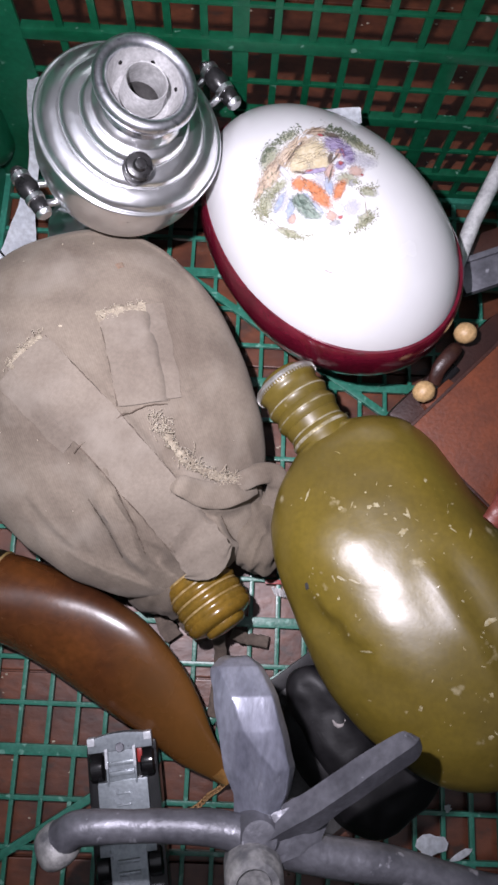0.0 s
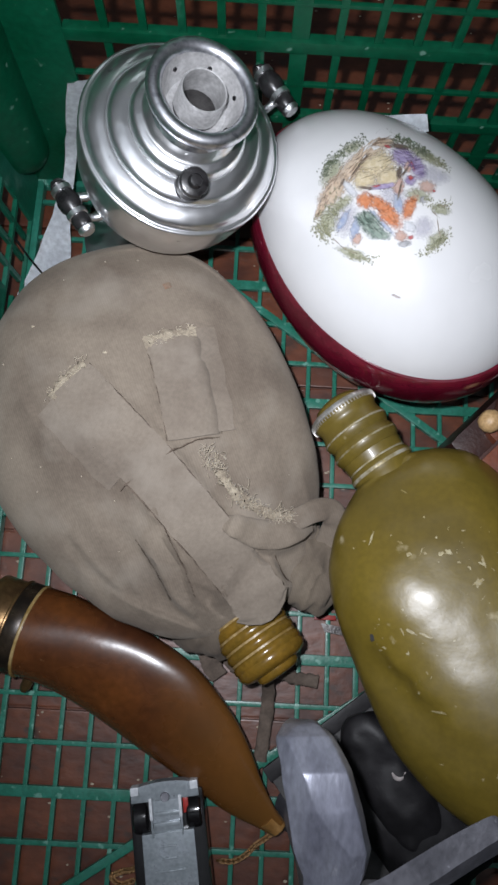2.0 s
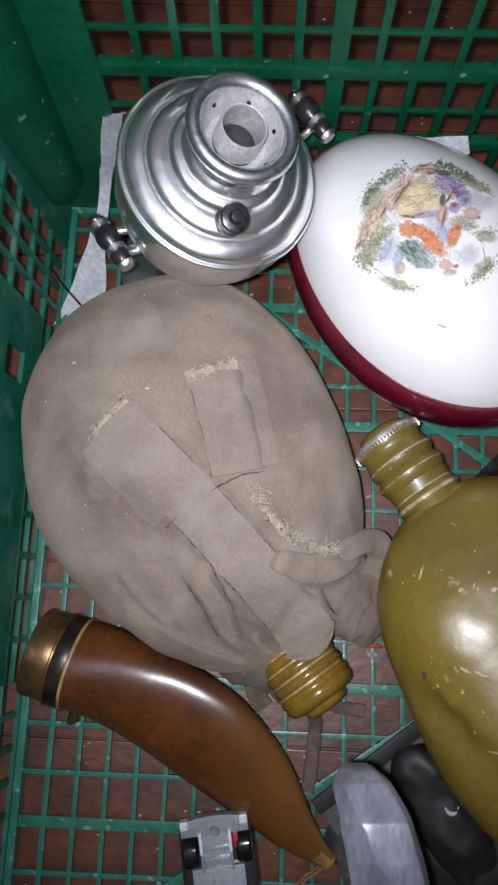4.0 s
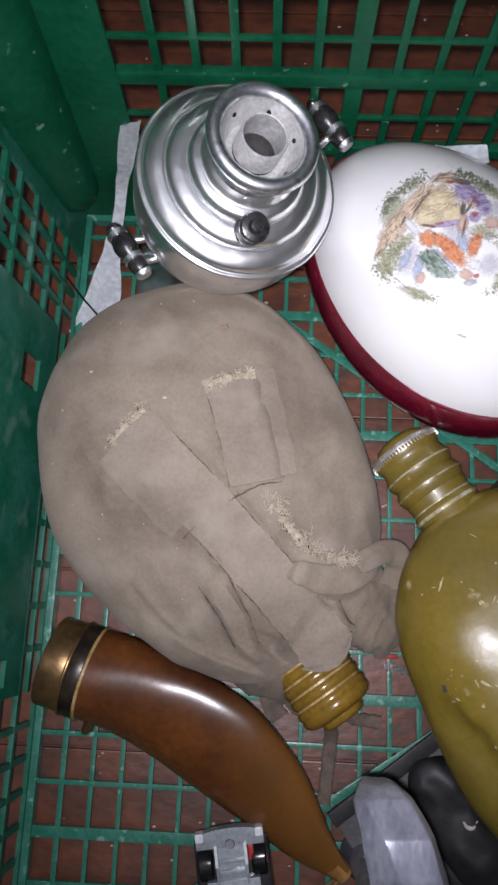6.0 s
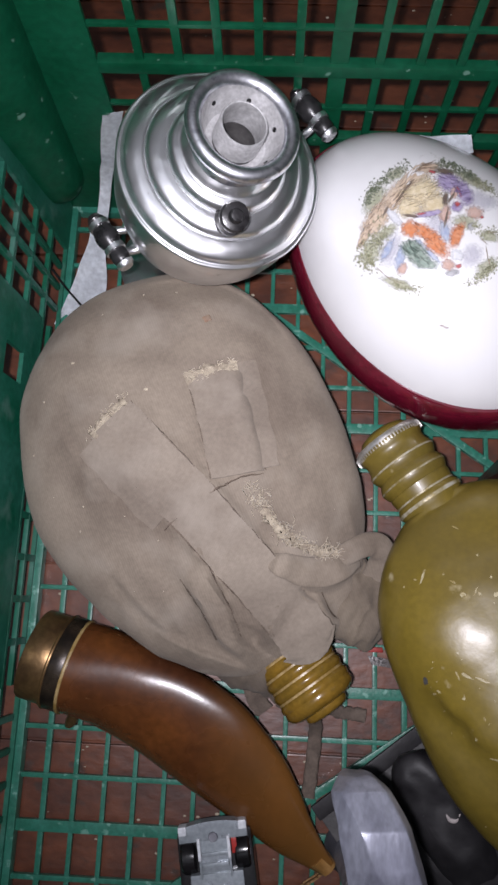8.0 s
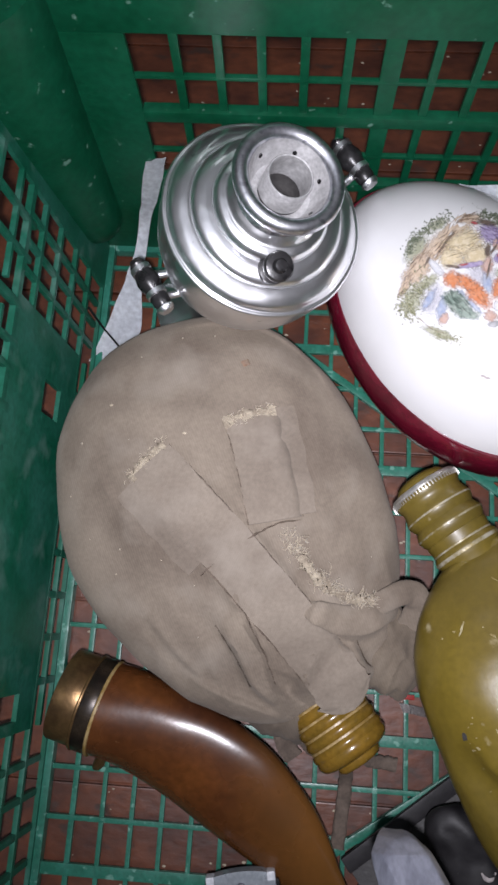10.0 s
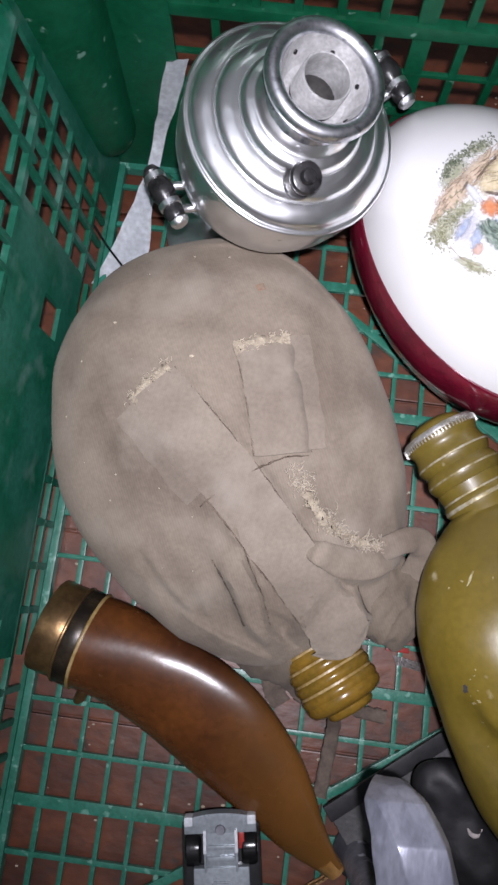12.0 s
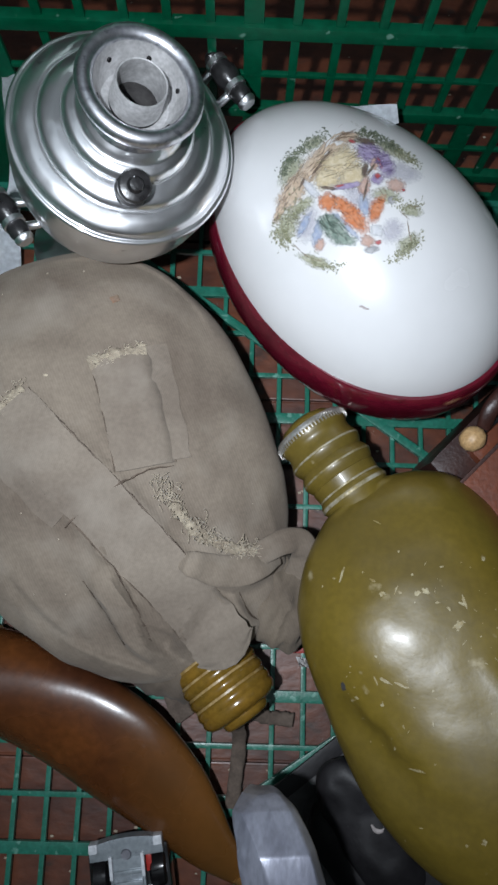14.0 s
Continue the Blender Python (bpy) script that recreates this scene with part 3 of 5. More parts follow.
    lathe(bm, [(15, 37.5), (14.6, 40), (12.6, 42.6), (8, 44.4), (0, 44.8)], neck)
    part("stopper", bm, OLIVE, can, "rounded olive stopper")
    bm = bmesh.new()
    for k in range(64):
        a = 2 * math.pi * k / 64
        p = neck @ Vector((19.0 * math.cos(a), 19.0 * math.sin(a), 35.8))
        q = neck @ Vector((19.5 * math.cos(a), 19.5 * math.sin(a), 35.8))
        bar_between(bm, p, q, 0.7, 3.2, neck.to_3x3() @ Vector((0, 0, 1)))
    part("knurl", bm, BARE, can)
    bm = bmesh.new()
    lathe(bm, [(16.8, -1.0), (17.9, -0.8), (18.1, 0.2), (17.9, 1.0), (16.8, 1.2)], neck)
    part("collar", bm, RUBBED, can, "scuffed collar")
    for h_ in (4.2, 14.7, 24.1):
        bm = bmesh.new()
        r_ = 16.6 if h_ < 6 else 18.75
        lathe(bm, [(r_ - 0.5, h_ - 0.7), (r_, h_ - 0.35), (r_, h_ + 0.35), (r_ - 0.5, h_ + 0.7)], neck, 48)
        part("worn_crest", bm, RUBBED, can, "rubbed pale ridge")
    return can


def build_covered_flask():
    fl = thing("covered_flask", "canteen in a worn drab cotton cover with frayed straps", "canteen")
    ax = Vector((0.385, -0.923, 0))
    perp = Vector((0.923, 0.385, 0))
    top = ax * -292 + perp * 53 + Vector((0, 0, 55))
    m = frame_of(top, ax)
    bm = bmesh.new()
    # the cover: rounded at the far end, gathered towards the cap, with overlaps and pleats pressed into it
    def line(points):
        return [(q[0], q[1]) for q in smooth_curve(points, 8)]

    # path, height of the raised side, how far it fades, side (1: raised to the left of the path)
    folds = [
        (line([(-63, 191), (-28, 154), (6, 122), (30, 98), (40, 86)]), 1.5, 16, 1),
        (line([(-44, 210), (2, 170), (40, 128), (57, 110)]), 2.2, 16, -1),
        (line([(-18, 223), (-10, 197), (-2, 171)]), 1.4, 14, 1),
        (line([(6, 231), (14, 203), (21, 178)]), 1.4, 14, -1),
        (line([(26, 137), (34, 129), (48, 123), (61, 126), (74, 138)]), 4.6, 18, 1),
        (line([(-78, 196), (-58, 172), (-34, 148)]), 1.4, 14, -1),
        (line([(-6, 150), (-2, 132), (8, 114), (14, 100), (26, 92)]), 4.2, 14, -1),
        (line([(-16, 126), (-6, 112), (2, 98), (14, 88)]), 4.6, 10, 1),
        (line([(30, 122), (26, 106), (20, 96)]), 3.6, 8, 1),
        (line([(52, 124), (60, 112), (74, 108)]), 3.4, 9, -1),
        (line([(-52, 128), (-36, 110), (-20, 96)]), 1.8, 16, 1),
        (line([(24, 240), (26, 212), (29, 184), (34, 168)]), 0.9, 12, 1),
        (line([(-46, 279), (-10, 284), (20, 268), (36, 244)]), 1.0, 10, 1),
        (line([(-30, 104), (-14, 96), (4, 90), (20, 84)]), 2.6, 9, -1),
        (line([(2, 118), (10, 108), (22, 102), (28, 94)]), 2.2, 7, 1),
    ]

    boxed = [(f[0], f[1] * 2.3, *f[2:], (min(q[0] for q in f[0]) - 40, min(q[1] for q in f[0]) - 40, max(q[0] for q in f[0]) + 40, max(q[1] for q in f[0]) + 40)) for f in folds]

    def pressed(x, y):
        lift = 0.0
        for path, amp, fade, side, (lo_x, lo_y, hi_x, hi_y) in boxed:
            if not (lo_x < x < hi_x and lo_y < y < hi_y):
                continue
            best, sgn, end = 1e9, 1, 1.0
            n_ = len(path) - 1
            for k in range(n_):
                ax_, ay_, bx_, by_ = *path[k], *path[k + 1]
                dx, dy = bx_ - ax_, by_ - ay_
                t_ = max(0.0, min(1.0, ((x - ax_) * dx + (y - ay_) * dy) / (dx * dx + dy * dy + 1e-9)))
                ex, ey = x - ax_ - dx * t_, y - ay_ - dy * t_
                dd = ex * ex + ey * ey
                if dd < best:
                    best, sgn = dd, (1 if dx * ey - dy * ex > 0 else -1) * side
                    w_ = (k + t_) / n_
                    end = min(1.0, 5 * min(w_, 1 - w_) + 0.15)
            d_ = math.sqrt(best)
            if d_ < 40:
                if sgn > 0:
                    lift += amp * end * math.exp(-d_ / fade) * min(1.0, d_ / 2.6 + 0.05) * (1 - d_ / 40)
                else:
                    lift -= 0.25 * amp * end * math.exp(-d_ / 5.0) * min(1.0, d_ / 2.6)
        return lift

    rings = []
    n, rows, length = 250, 190, 229
    for i in range(rows + 1):
        s = 0.5 - 0.5 * math.cos(math.pi * i / rows)
        u = 2 * s - 1
        k = max(0.0, 1 - abs(u) ** 2.25) ** (1 / 2.25)
        pinch = max(0.0, (s - 0.5) / 0.5)
        w = 87.5 * k * (1 - 0.14 * pinch ** 1.3)
        t = 54 * max(0.0, 1 - abs(u) ** 2.7) ** 0.5 * (1 - 0.24 * pinch)
        ring = []
        for j in range(n):
            a = 2 * math.pi * j / n
            c, d = math.cos(a), math.sin(a)
            q = Vector((max(w, 0.4) * math.copysign(abs(c) ** 0.93, c) - 1.0 - 13 * pinch ** 1.3, s * length, max(t, 0.4) * math.copysign(abs(d) ** 0.95, d) - 9 * pinch))
            soft = noise.noise(q * 0.022) * 2.6 + noise.noise(q * 0.05 + Vector((7, 0, 0))) * 1.3
            run = math.sin((q.x * 0.9 + 0.35 * q.y) * 0.14 + 2.2 * noise.noise(q * 0.03))
            soft += 2.2 * pinch ** 1.4 * (1 - 2 * abs(run)) + 2.4 * pinch * noise.noise(Vector((q.x * 0.09, q.y * 0.03, 3)))
            q += Vector((c * 0.5, 0, d)) * soft * min(1, 2.2 * k)
            q = m @ q
            if d > 0:
                q.z += pressed(q.x, q.y) * min(1.0, 2.0 * d) * min(1, 2.5 * k)
            ring.append(bm.verts.new(q))
        rings.append(ring)
    for a, b in zip(rings, rings[1:]):
        for j in range(n):
            bm.faces.new((a[j], a[(j + 1) % n], b[(j + 1) % n], b[j]))
    bm.faces.new(rings[0][::-1])
    bm.faces.new(rings[-1])
    for v in bm.verts:
        v.co.z = max(v.co.z, 1.5)
    tree = BVHTree.FromBMesh(bm)
    cover = part("cover", bm, CLOTH, fl, angle=70)

    def high(x, y, miss=30):
        hit = tree.ray_cast(Vector((x, y, 300)), Vector((0, 0, -1)))[0]
        return hit.z if hit else miss

    def strip(name, path, wide, thick=1.6, lift=0.6, mat_=CLOTH_STRAP, label="", free=False, flare=0.0, rounded=False, ragged=0.0):
        """A band laid over the cover along a path of (x, y[, z])."""
        pts = smooth_curve(path, 10)
        bm2 = bmesh.new()
        rows_ = []
        for i, p in enumerate(pts):
            d = pts[min(i + 1, len(pts) - 1)] - pts[max(i - 1, 0)]
            d2 = Vector((d[0], d[1], 0)).normalized()
            side = Vector((-d2.y, d2.x, 0))
            row = []
            for k in range(7):
                o = (k / 6 - 0.5) * wide * (1 + 0.03 * math.sin(i * 0.9) + (flare * (i / len(pts)) ** 3))
                o += 0.7 * noise.noise(Vector((p[0] * 0.3, p[1] * 0.3, k * 0.3)))
                if ragged:
                    o += ragged * noise.noise(Vector((p[0] * 1.3 + k, p[1] * 1.3, k * 0.9)))
                back = 9 * (2 * k / 6 - 1) ** 2 * max(0.0, i / (len(pts) - 1) - 0.8) / 0.2 if rounded else 0.0
                x, y = p[0] + side.x * o - d2.x * back, p[1] + side.y * o - d2.y * back
                z = p[2] if free else (max(high(x, y) + lift, p[2]) if len(p) > 2 else high(x, y) + lift)
                edge = 0.5 if k in (0, 6) else 0
                row.append((x, y, z + thick * (1 - edge) + 0.35 * noise.noise(Vector((x, y, 0)) * 0.12)))
            rows_.append(row)
        top_ = [[bm2.verts.new(q) for q in r] for r in rows_]
        low_ = [[bm2.verts.new((q[0], q[1], q[2] - thick - 1.5)) for q in r] for r in rows_]
        R = len(top_)
        for i in range(R - 1):
            for k in range(6):
                bm2.faces.new((top_[i][k], top_[i][k + 1], top_[i + 1][k + 1], top_[i + 1][k]))
                bm2.faces.new((low_[i][k], low_[i + 1][k], low_[i + 1][k + 1], low_[i][k + 1]))
            for k in (0, 6):
                bm2.faces.new((top_[i][k], top_[i + 1][k], low_[i + 1][k], low_[i][k]))
        for i in (0, R - 1):
            for k in range(6):
                bm2.faces.new((top_[i][k], top_[i][k + 1], low_[i][k + 1], low_[i][k]))
        return part(name, bm2, mat_, fl, label, angle=60)

    strap = [(-53, 200, 0), (-11, 160, 0), (23, 126, 60), (40, 108, 82), (47, 99, 80), (53, 91, 75)]
    strip("patch", [(-57.5, 193.5), (-39, 176), (-20, 158.5)], 30, 0.8, 0.3, CLOTH_STRAP, label="thin drab patch under the strap")
    strip("patch", [(3, 231), (10, 207), (17, 179)], 26, 0.8, 0.3, CLOTH_STRAP, label="thin drab patch under the strap")
    strip("strap", strap, 26, 1.4, 0.5, flare=0.2, rounded=True, label="drab webbing strap stitched to the cover")
    stub = [(-5, 226), (3, 202), (10, 176)]
    strip("strap", stub, 26, 1.2, 0.5, label="short drab strap torn off at its end")

    def edge_of(path, off):
        pts = smooth_curve(path, 4)
        out = []
        for i, p in enumerate(pts):
            d = pts[min(i + 1, len(pts) - 1)] - pts[max(i - 1, 0)]
            n_ = math.hypot(d[0], d[1])
            out.append((p[0] - d[1] / n_ * off, p[1] + d[0] / n_ * off))
        return out

    # thin dark strips paint the shadow lines along the straps and across them
    for path, off in ((strap[:3], 13.2),):
        strip("shaded_seam", edge_of(path, off), 0.35, 0.3, 0.7, SOIL_AND_SHADE)
    strip("shaded_seam", edge_of(strap[1:5], -13.4), 0.4, 0.3, 0.2, CREASE)
    strip("shaded_seam", edge_of(strap[:3], -13.2), 0.3, 0.3, 0.2, CREASE)
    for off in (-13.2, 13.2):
        strip("shaded_seam", edge_of(stub, off), 0.3, 0.3, 0.6, CREASE)
    strip("shaded_seam", [(-24, 148), (-18, 153.5), (-10, 160), (-1, 167), (10, 174.5), (22, 177.5)], 0.4, 1.5, 0.3, CREASE)
    for (sx, sy, ex, ey), wide_ in (((-18, 221, 7, 230), 5.5), ((-61, 191, -46, 209), 5.0)):
        strip("frayed_end", [(sx, sy), ((sx + ex) / 2 - 0.6, (sy + ey) / 2 + 0.8), (ex, ey)], wide_, 1.3, 0.4, FRAY, "pale frayed end of the webbing", ragged=2.6)
    strip("stain", [(-11, 258), (-9, 255)], 4, 0.3, 0.02, STAIN, "small rusty stain")

    # dark lines along the folds: dirt, with the shade of the crease painted in
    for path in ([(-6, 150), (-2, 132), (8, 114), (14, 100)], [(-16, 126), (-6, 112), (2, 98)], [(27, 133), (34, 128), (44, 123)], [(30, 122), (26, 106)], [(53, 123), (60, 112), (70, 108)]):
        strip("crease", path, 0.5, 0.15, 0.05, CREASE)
    # rolled hem under the torn edge, and the loop of webbing that stands off at the side
    bm2 = bmesh.new()
    hem = [(q[0], q[1], high(q[0], q[1], 70) + 0.5 - 9 * max(0.0, 1 - k / 20), float(q[2])) for k, q in enumerate(smooth_curve([(15, 144, 0.5), (22, 139, 3.0), (31, 135, 5.6), (44, 132, 7.4), (58, 134, 7), (70, 141, 5.5)], 10))]
    tube(bm2, hem, 20, 0.42)
    for v in bm2.verts:
        v.co += 0.9 * Vector(noise.noise_vector(v.co * 0.09))
    part("hem", bm2, CLOTH, fl, "rolled hem of the torn flap", angle=70)
    strip("torn_edge", [(22, 160), (33, 149), (46, 143), (58, 142), (68, 145)], 4.5, 2.2, 1.0, FRAY, "pale torn edge", ragged=3.0)
    bm2 = bmesh.new()
    tube(bm2, smooth_curve([(60, 139, 81, 5.0), (71, 146, 79, 6.0), (79, 148, 75, 6.2), (84, 144, 70, 6.4), (84, 136, 62, 7.0), (80, 126, 52, 8.0), (77, 118, 44, 8)], 8), 16, 0.42)
    for v in bm2.verts:
        v.co += 1.0 * Vector(noise.noise_vector(v.co * 0.12))
    part("loop", bm2, CLOTH, fl, "curled loop of webbing", angle=70)
    # gathered cloth beside the cap; its darker cotton paints in shade as well as soil
    for c, r, sq in (((73, 119, 40), 18, (0.85, 1.2, 1.2)), ((26, 88, 30), 20, (1.2, 0.8, 1.2))):
        bm2 = bmesh.new()
        bmesh.ops.create_icosphere(bm2, subdivisions=5, radius=r, matrix=Matrix.Translation(c) @ Matrix.Diagonal((*sq, 1)))
        for v in bm2.verts:
            q = v.co.copy()
            ridge = 1 - 2.2 * abs(noise.noise(Vector((q.x * 0.07 + q.y * 0.03, q.y * 0.025, q.z * 0.03))))
            pleat = 1 - 2 * abs(noise.noise(Vector((q.x * 0.16 - q.y * 0.05, q.y * 0.04, q.z * 0.03 + 5))))
            v.co += (q - Vector(c)).normalized() * (4.0 * ridge + 3.0 * pleat + 1.4 * noise.noise(q * 0.13))
        part("fold", bm2, CLOTH_SOILED_SHADED, fl, "soiled gathered cloth, darkened as if in shade", angle=70)
    # frayed threads
    rng = random.Random(5)
    bm2 = bmesh.new()
    spots = smooth_curve([(16, 170), (24, 158), (36, 148), (52, 142), (66, 144)], 12)
    for k in range(340):
        p = spots[int(len(spots) * (rng.choice((0.04, 0.14, 0.4, 0.5, 0.62, 0.75, 0.82, 0.92)) + rng.gauss(0, 0.05))) % len(spots)]
        x, y = p[0] + rng.gauss(0, 2.4), p[1] + rng.gauss(0, 2.0)
        z = high(x, y, 60) + 2.5
        a, n_ = rng.uniform(0, 6.28), rng.uniform(1.2, 3.6) * (1.6 if k % 8 == 0 else 1)
        bend = rng.uniform(-1.2, 1.2)
        pts = [(x + n_ * s * math.cos(a + bend * s), y + n_ * s * math.sin(a + bend * s), z + 2.4 * math.sin(s * 3.0) * rng.uniform(0.2, 1), 0.12 + 0.10 * (k % 3 == 0)) for s in (0, 0.25, 0.5, 0.75, 1)]
        tube(bm2, pts, 5)
    for sx, sy, ex, ey in ((-17, 223, 7, 231), (-62, 192, -46, 211)):
        for k in range(60):
            s = rng.random()
            x, y = sx + (ex - sx) * s + rng.gauss(0, 1.6), sy + (ey - sy) * s + rng.gauss(0, 2.0)
            z = high(x, y, 80) + 1.4
            a, n_ = rng.uniform(0, 6.28), rng.uniform(0.8, 2.4)
            tube(bm2, [(x + n_ * q * math.cos(a + q), y + n_ * q * math.sin(a + q), z + 0.5 * math.sin(3 * q), 0.15) for q in (0, 0.33, 0.66, 1)], 5)
    tagged(part("thread", bm2, THREAD, fl, "pale frayed threads"), kind="stuff")
    # lint and specks
    bm2 = bmesh.new()
    for k in range(26):
        x, y = rng.uniform(-100, 60), rng.uniform(95, 285)
        z = high(x, y, -1)
        if z > 60:
            ball(bm2, (x, y, z), rng.uniform(0.2, 0.6), seg=6)
    for x, y in ((-37, 215.6), (-77, 231), (-32, 164), (-30, 161), (-28, 165)):
        ball(bm2, (x, y, high(x, y)), 0.9, (1.4, 0.8, 0.6), seg=6)
    tagged(part("lint", bm2, THREAD, fl, "pale lint"), kind="stuff")
    # screw cap
    cap = frame_of((39, 91, 46), (0.60, -0.80, 0.05)) @ Matrix.Rotation(radians(-90), 4, "X")
    bm2 = bmesh.new()
    lathe(bm2, [(16, -8), (18, -2)] + screw_profile(20.6, 0, 6.4, 4, 1.5) + [(20.3, 26.4), (19.8, 28), (18.2, 30), (15, 31.2), (12.4, 31.6), (12.2, 33.6), (10.6, 35.2), (6, 35.8), (0, 36)], cap @ Matrix.Rotation(radians(4), 4, "X"))
    part("cap", bm2, OLIVE_CAP, fl, "ribbed olive-brown screw cap")
    for k in range(4):
        bm2 = bmesh.new()
        h_ = 6.4 * k + 0.2
        lathe(bm2, [(19.0, h_ - 0.9), (19.75, h_ - 0.5), (19.75, h_ + 0.5), (19.0, h_ + 0.9)], cap @ Matrix.Rotation(radians(4), 4, "X"), 48)
        part("worn_crest", bm2, BRASS_PALE, fl, "rubbed pale groove")
    # end of the strap that hangs to the floor
    for path, wide in (([(62, 60, 14), (70, 57, 8), (78, 56, 5), (85, 55, 4)], 7), ([(20, 80, 22), (19, 72, 12), (22, 62, 7), (27, 55, 5)], 11), ([(30, 70, 14), (38, 62, 8), (47, 56, 6)], 10)):
        strip("rag_end", path, wide, 1.6, 0, SOIL_AND_SHADE, "soiled ragged end of the cloth", free=True, ragged=0.7)
    strip("tail", [(54, 60, 30), (56, 46, 10), (55, 28, 4), (53, 10, 3.5)], 7.5, 1.5, 0, SOIL_AND_SHADE, free=True)
    return fl


# ---- the tea urn ----
def build_urn():
    urn = thing("samovar", "small chrome samovar with black handles, tipped to one side", "samovar")
    c = Vector((-4.0, 316.3, 136.6))
    axis = Vector((0.323, -0.052, 0.945)).normalized()
    z = axis
    x = Vector((1, 0, 0)) - z * z.x
    x.normalize()
    m = Matrix((x, z.cross(x), z)).transposed().to_4x4()
    m.translation = c
    bm = bmesh.new()
    lathe(bm, [(0, -132), (30, -132), (31, -128), (26, -122), (17, -114), (13, -100), (14, -86), (19, -74), (28, -62), (37, -50), (43, -38), (47, -25), (48.6, -13), (48, -5), (47.5, -3), (47.5, -1), (40, -1), (0, -1)], m, 96)
    part("body", bm, CHROME, urn)
    bm = bmesh.new()
    prof = smooth_curve([(46.5, -2.2), (49, -1.6), (49.7, 0.0), (49.0, 1.2), (47.6, 1.4), (46.9, 2.2), (45.6, 4.4), (42.4, 6.6), (39.0, 7.6), (37.6, 7.6), (37.2, 8.6), (35.6, 10.6), (32.0, 12.2),
                         (29.2, 12.6), (28.4, 12.8), (28.0, 14.4), (26.6, 16.6), (24.4, 17.6), (22.8, 18.2), (21.2, 20.2), (19.6, 22)], 5)
    lathe(bm, [tuple(p) for p in prof], m, 120)
    for v in bm.verts:
        v.co += 0.35 * Vector(noise.noise_vector(v.co * 0.07)) + 0.12 * Vector(noise.noise_vector(v.co * 0.25))
    part("lid", bm, CHROME, urn, "stepped chrome lid")
    bm = bmesh.new()
    prof = [(19.8, 21.5), (18.6, 24), (18.4, 27), (20, 30.5), (23.6, 33.4), (25.2, 35.2), (25.7, 37.2), (25.3, 39.0), (24.0, 40.4), (22.0, 40.8), (20.2, 40.2), (18.8, 38.6), (18.2, 36.6)]
    lathe(bm, prof, m, 80)
    crown = part("crown", bm, CHROME_DULL, urn, "polished flared crown")
    bm = bmesh.new()
    lathe(bm, [(18.5, 38.0), (18.0, 36.6), (15.2, 27.4), (13.8, 25.8), (10.8, 25.4)], m, 80)
    part("crown_lining", bm, SATIN, crown, "pale satin inside of the crown")
    bm = bmesh.new()
    lathe(bm, [(11.0, 27.2), (10.8, 29), (10.6, 39.0), (10.2, 39.6), (9.7, 39.4), (9.5, 38), (9.4, 25)], m, 64)
    part("tube", bm, SATIN, crown, "short open satin tube")
    # the flue's dark colour paints the shade deep inside the tube
    bm = bmesh.new()
    lathe(bm, [(9.4, 25.2), (9.3, 6), (9.2, -46), (0, -46)], m, 48)
    part("flue", bm, FLUE_SHADE, crown, "dull grey flue, its inner shade painted dark")
    # small black caps paint the darkness of vent holes; the lining is not pierced
    for k in range(6):
        a = 2 * math.pi * (k + 0.3) / 6
        bm = bmesh.new()
        lathe(bm, [(0, 0.5), (1.05, 0.45), (1.1, -1.2)], m @ Matrix.Translation((16.6 * math.cos(a), 16.6 * math.sin(a), 32.4)) @ Matrix.Rotation(a, 4, "Z") @ Matrix.Rotation(radians(-70), 4, "Y"), 10)
        part("vent_hole_shade", bm, BLACK, crown)
    bm = bmesh.new()
    kx, ky = 2.5, -30.5
    km = m @ Matrix.Translation((kx, ky, 12)) @ Matrix.Rotation(radians(16), 4, "X")
    lathe(bm, [(0, -2), (6.6, -2), (7.2, 0), (6.8, 2), (4.6, 3), (4.0, 5), (5.6, 6.6), (6.9, 8.4), (7.0, 10.2), (6.2, 11.6), (4.2, 12.2), (3.5, 12.2), (3.3, 13.4), (2.6, 14.4), (0, 14.8)], km, 32)
    part("lid_knob", bm, DUSTY_BLACK, urn, "dusty black lid knob with a raised button")
    def handle(at, ahead, root):
        hm = frame_of(at, ahead, axis)
        spin = hm @ Matrix.Rotation(radians(-90), 4, "X")
        bm = bmesh.new()
        lathe(bm, [(0, -14), (3.0, -13.4), (4.6, -10.5), (3.6, -8), (5.2, -5), (6.2, -1), (6.0, 2), (4.6, 5), (3.8, 7), (4.8, 9), (4.8, 13), (4.0, 15), (0, 15.5)], spin, 28)
        h = part("handle", bm, DUSTY_BLACK, urn, "turned dusty black handle")
        for s_ in (-7.6, 7.2):
            bm = bmesh.new()
            lathe(bm, [(4.0, s_ - 1.8), (5.5, s_ - 1.3), (5.5, s_ + 1.3), (4.0, s_ + 1.8)], spin, 24)
            part("ferrule", bm, CHROME, h)
            a, b = hm @ Vector((0, s_, 0)), Vector(root) + Vector(ahead).normalized() * s_ * 0.7
            mid = (a + b) / 2 - axis * 7
            bm = bmesh.new()
            tube(bm, [(*q, 2.1) for q in smooth_curve([a, a * 0.65 + mid * 0.35 - axis * 3, mid, b], 5)], 12)
            part("bracket", bm, CHROME, h)
        bm = bmesh.new()
        lathe(bm, [(0, 18.6), (3.4, 18.4), (4.6, 16.8), (4.6, 15.6), (0, 15.4)], spin, 20)
        part("end_nut", bm, CHROME, h)

    handle((-61.5, 293, 112), (0.60, -0.80, -0.12), (-36, 300, 108))
    handle((38.5, 366, 116), (0.62, -0.76, -0.10), (26, 348, 122))
    return urn


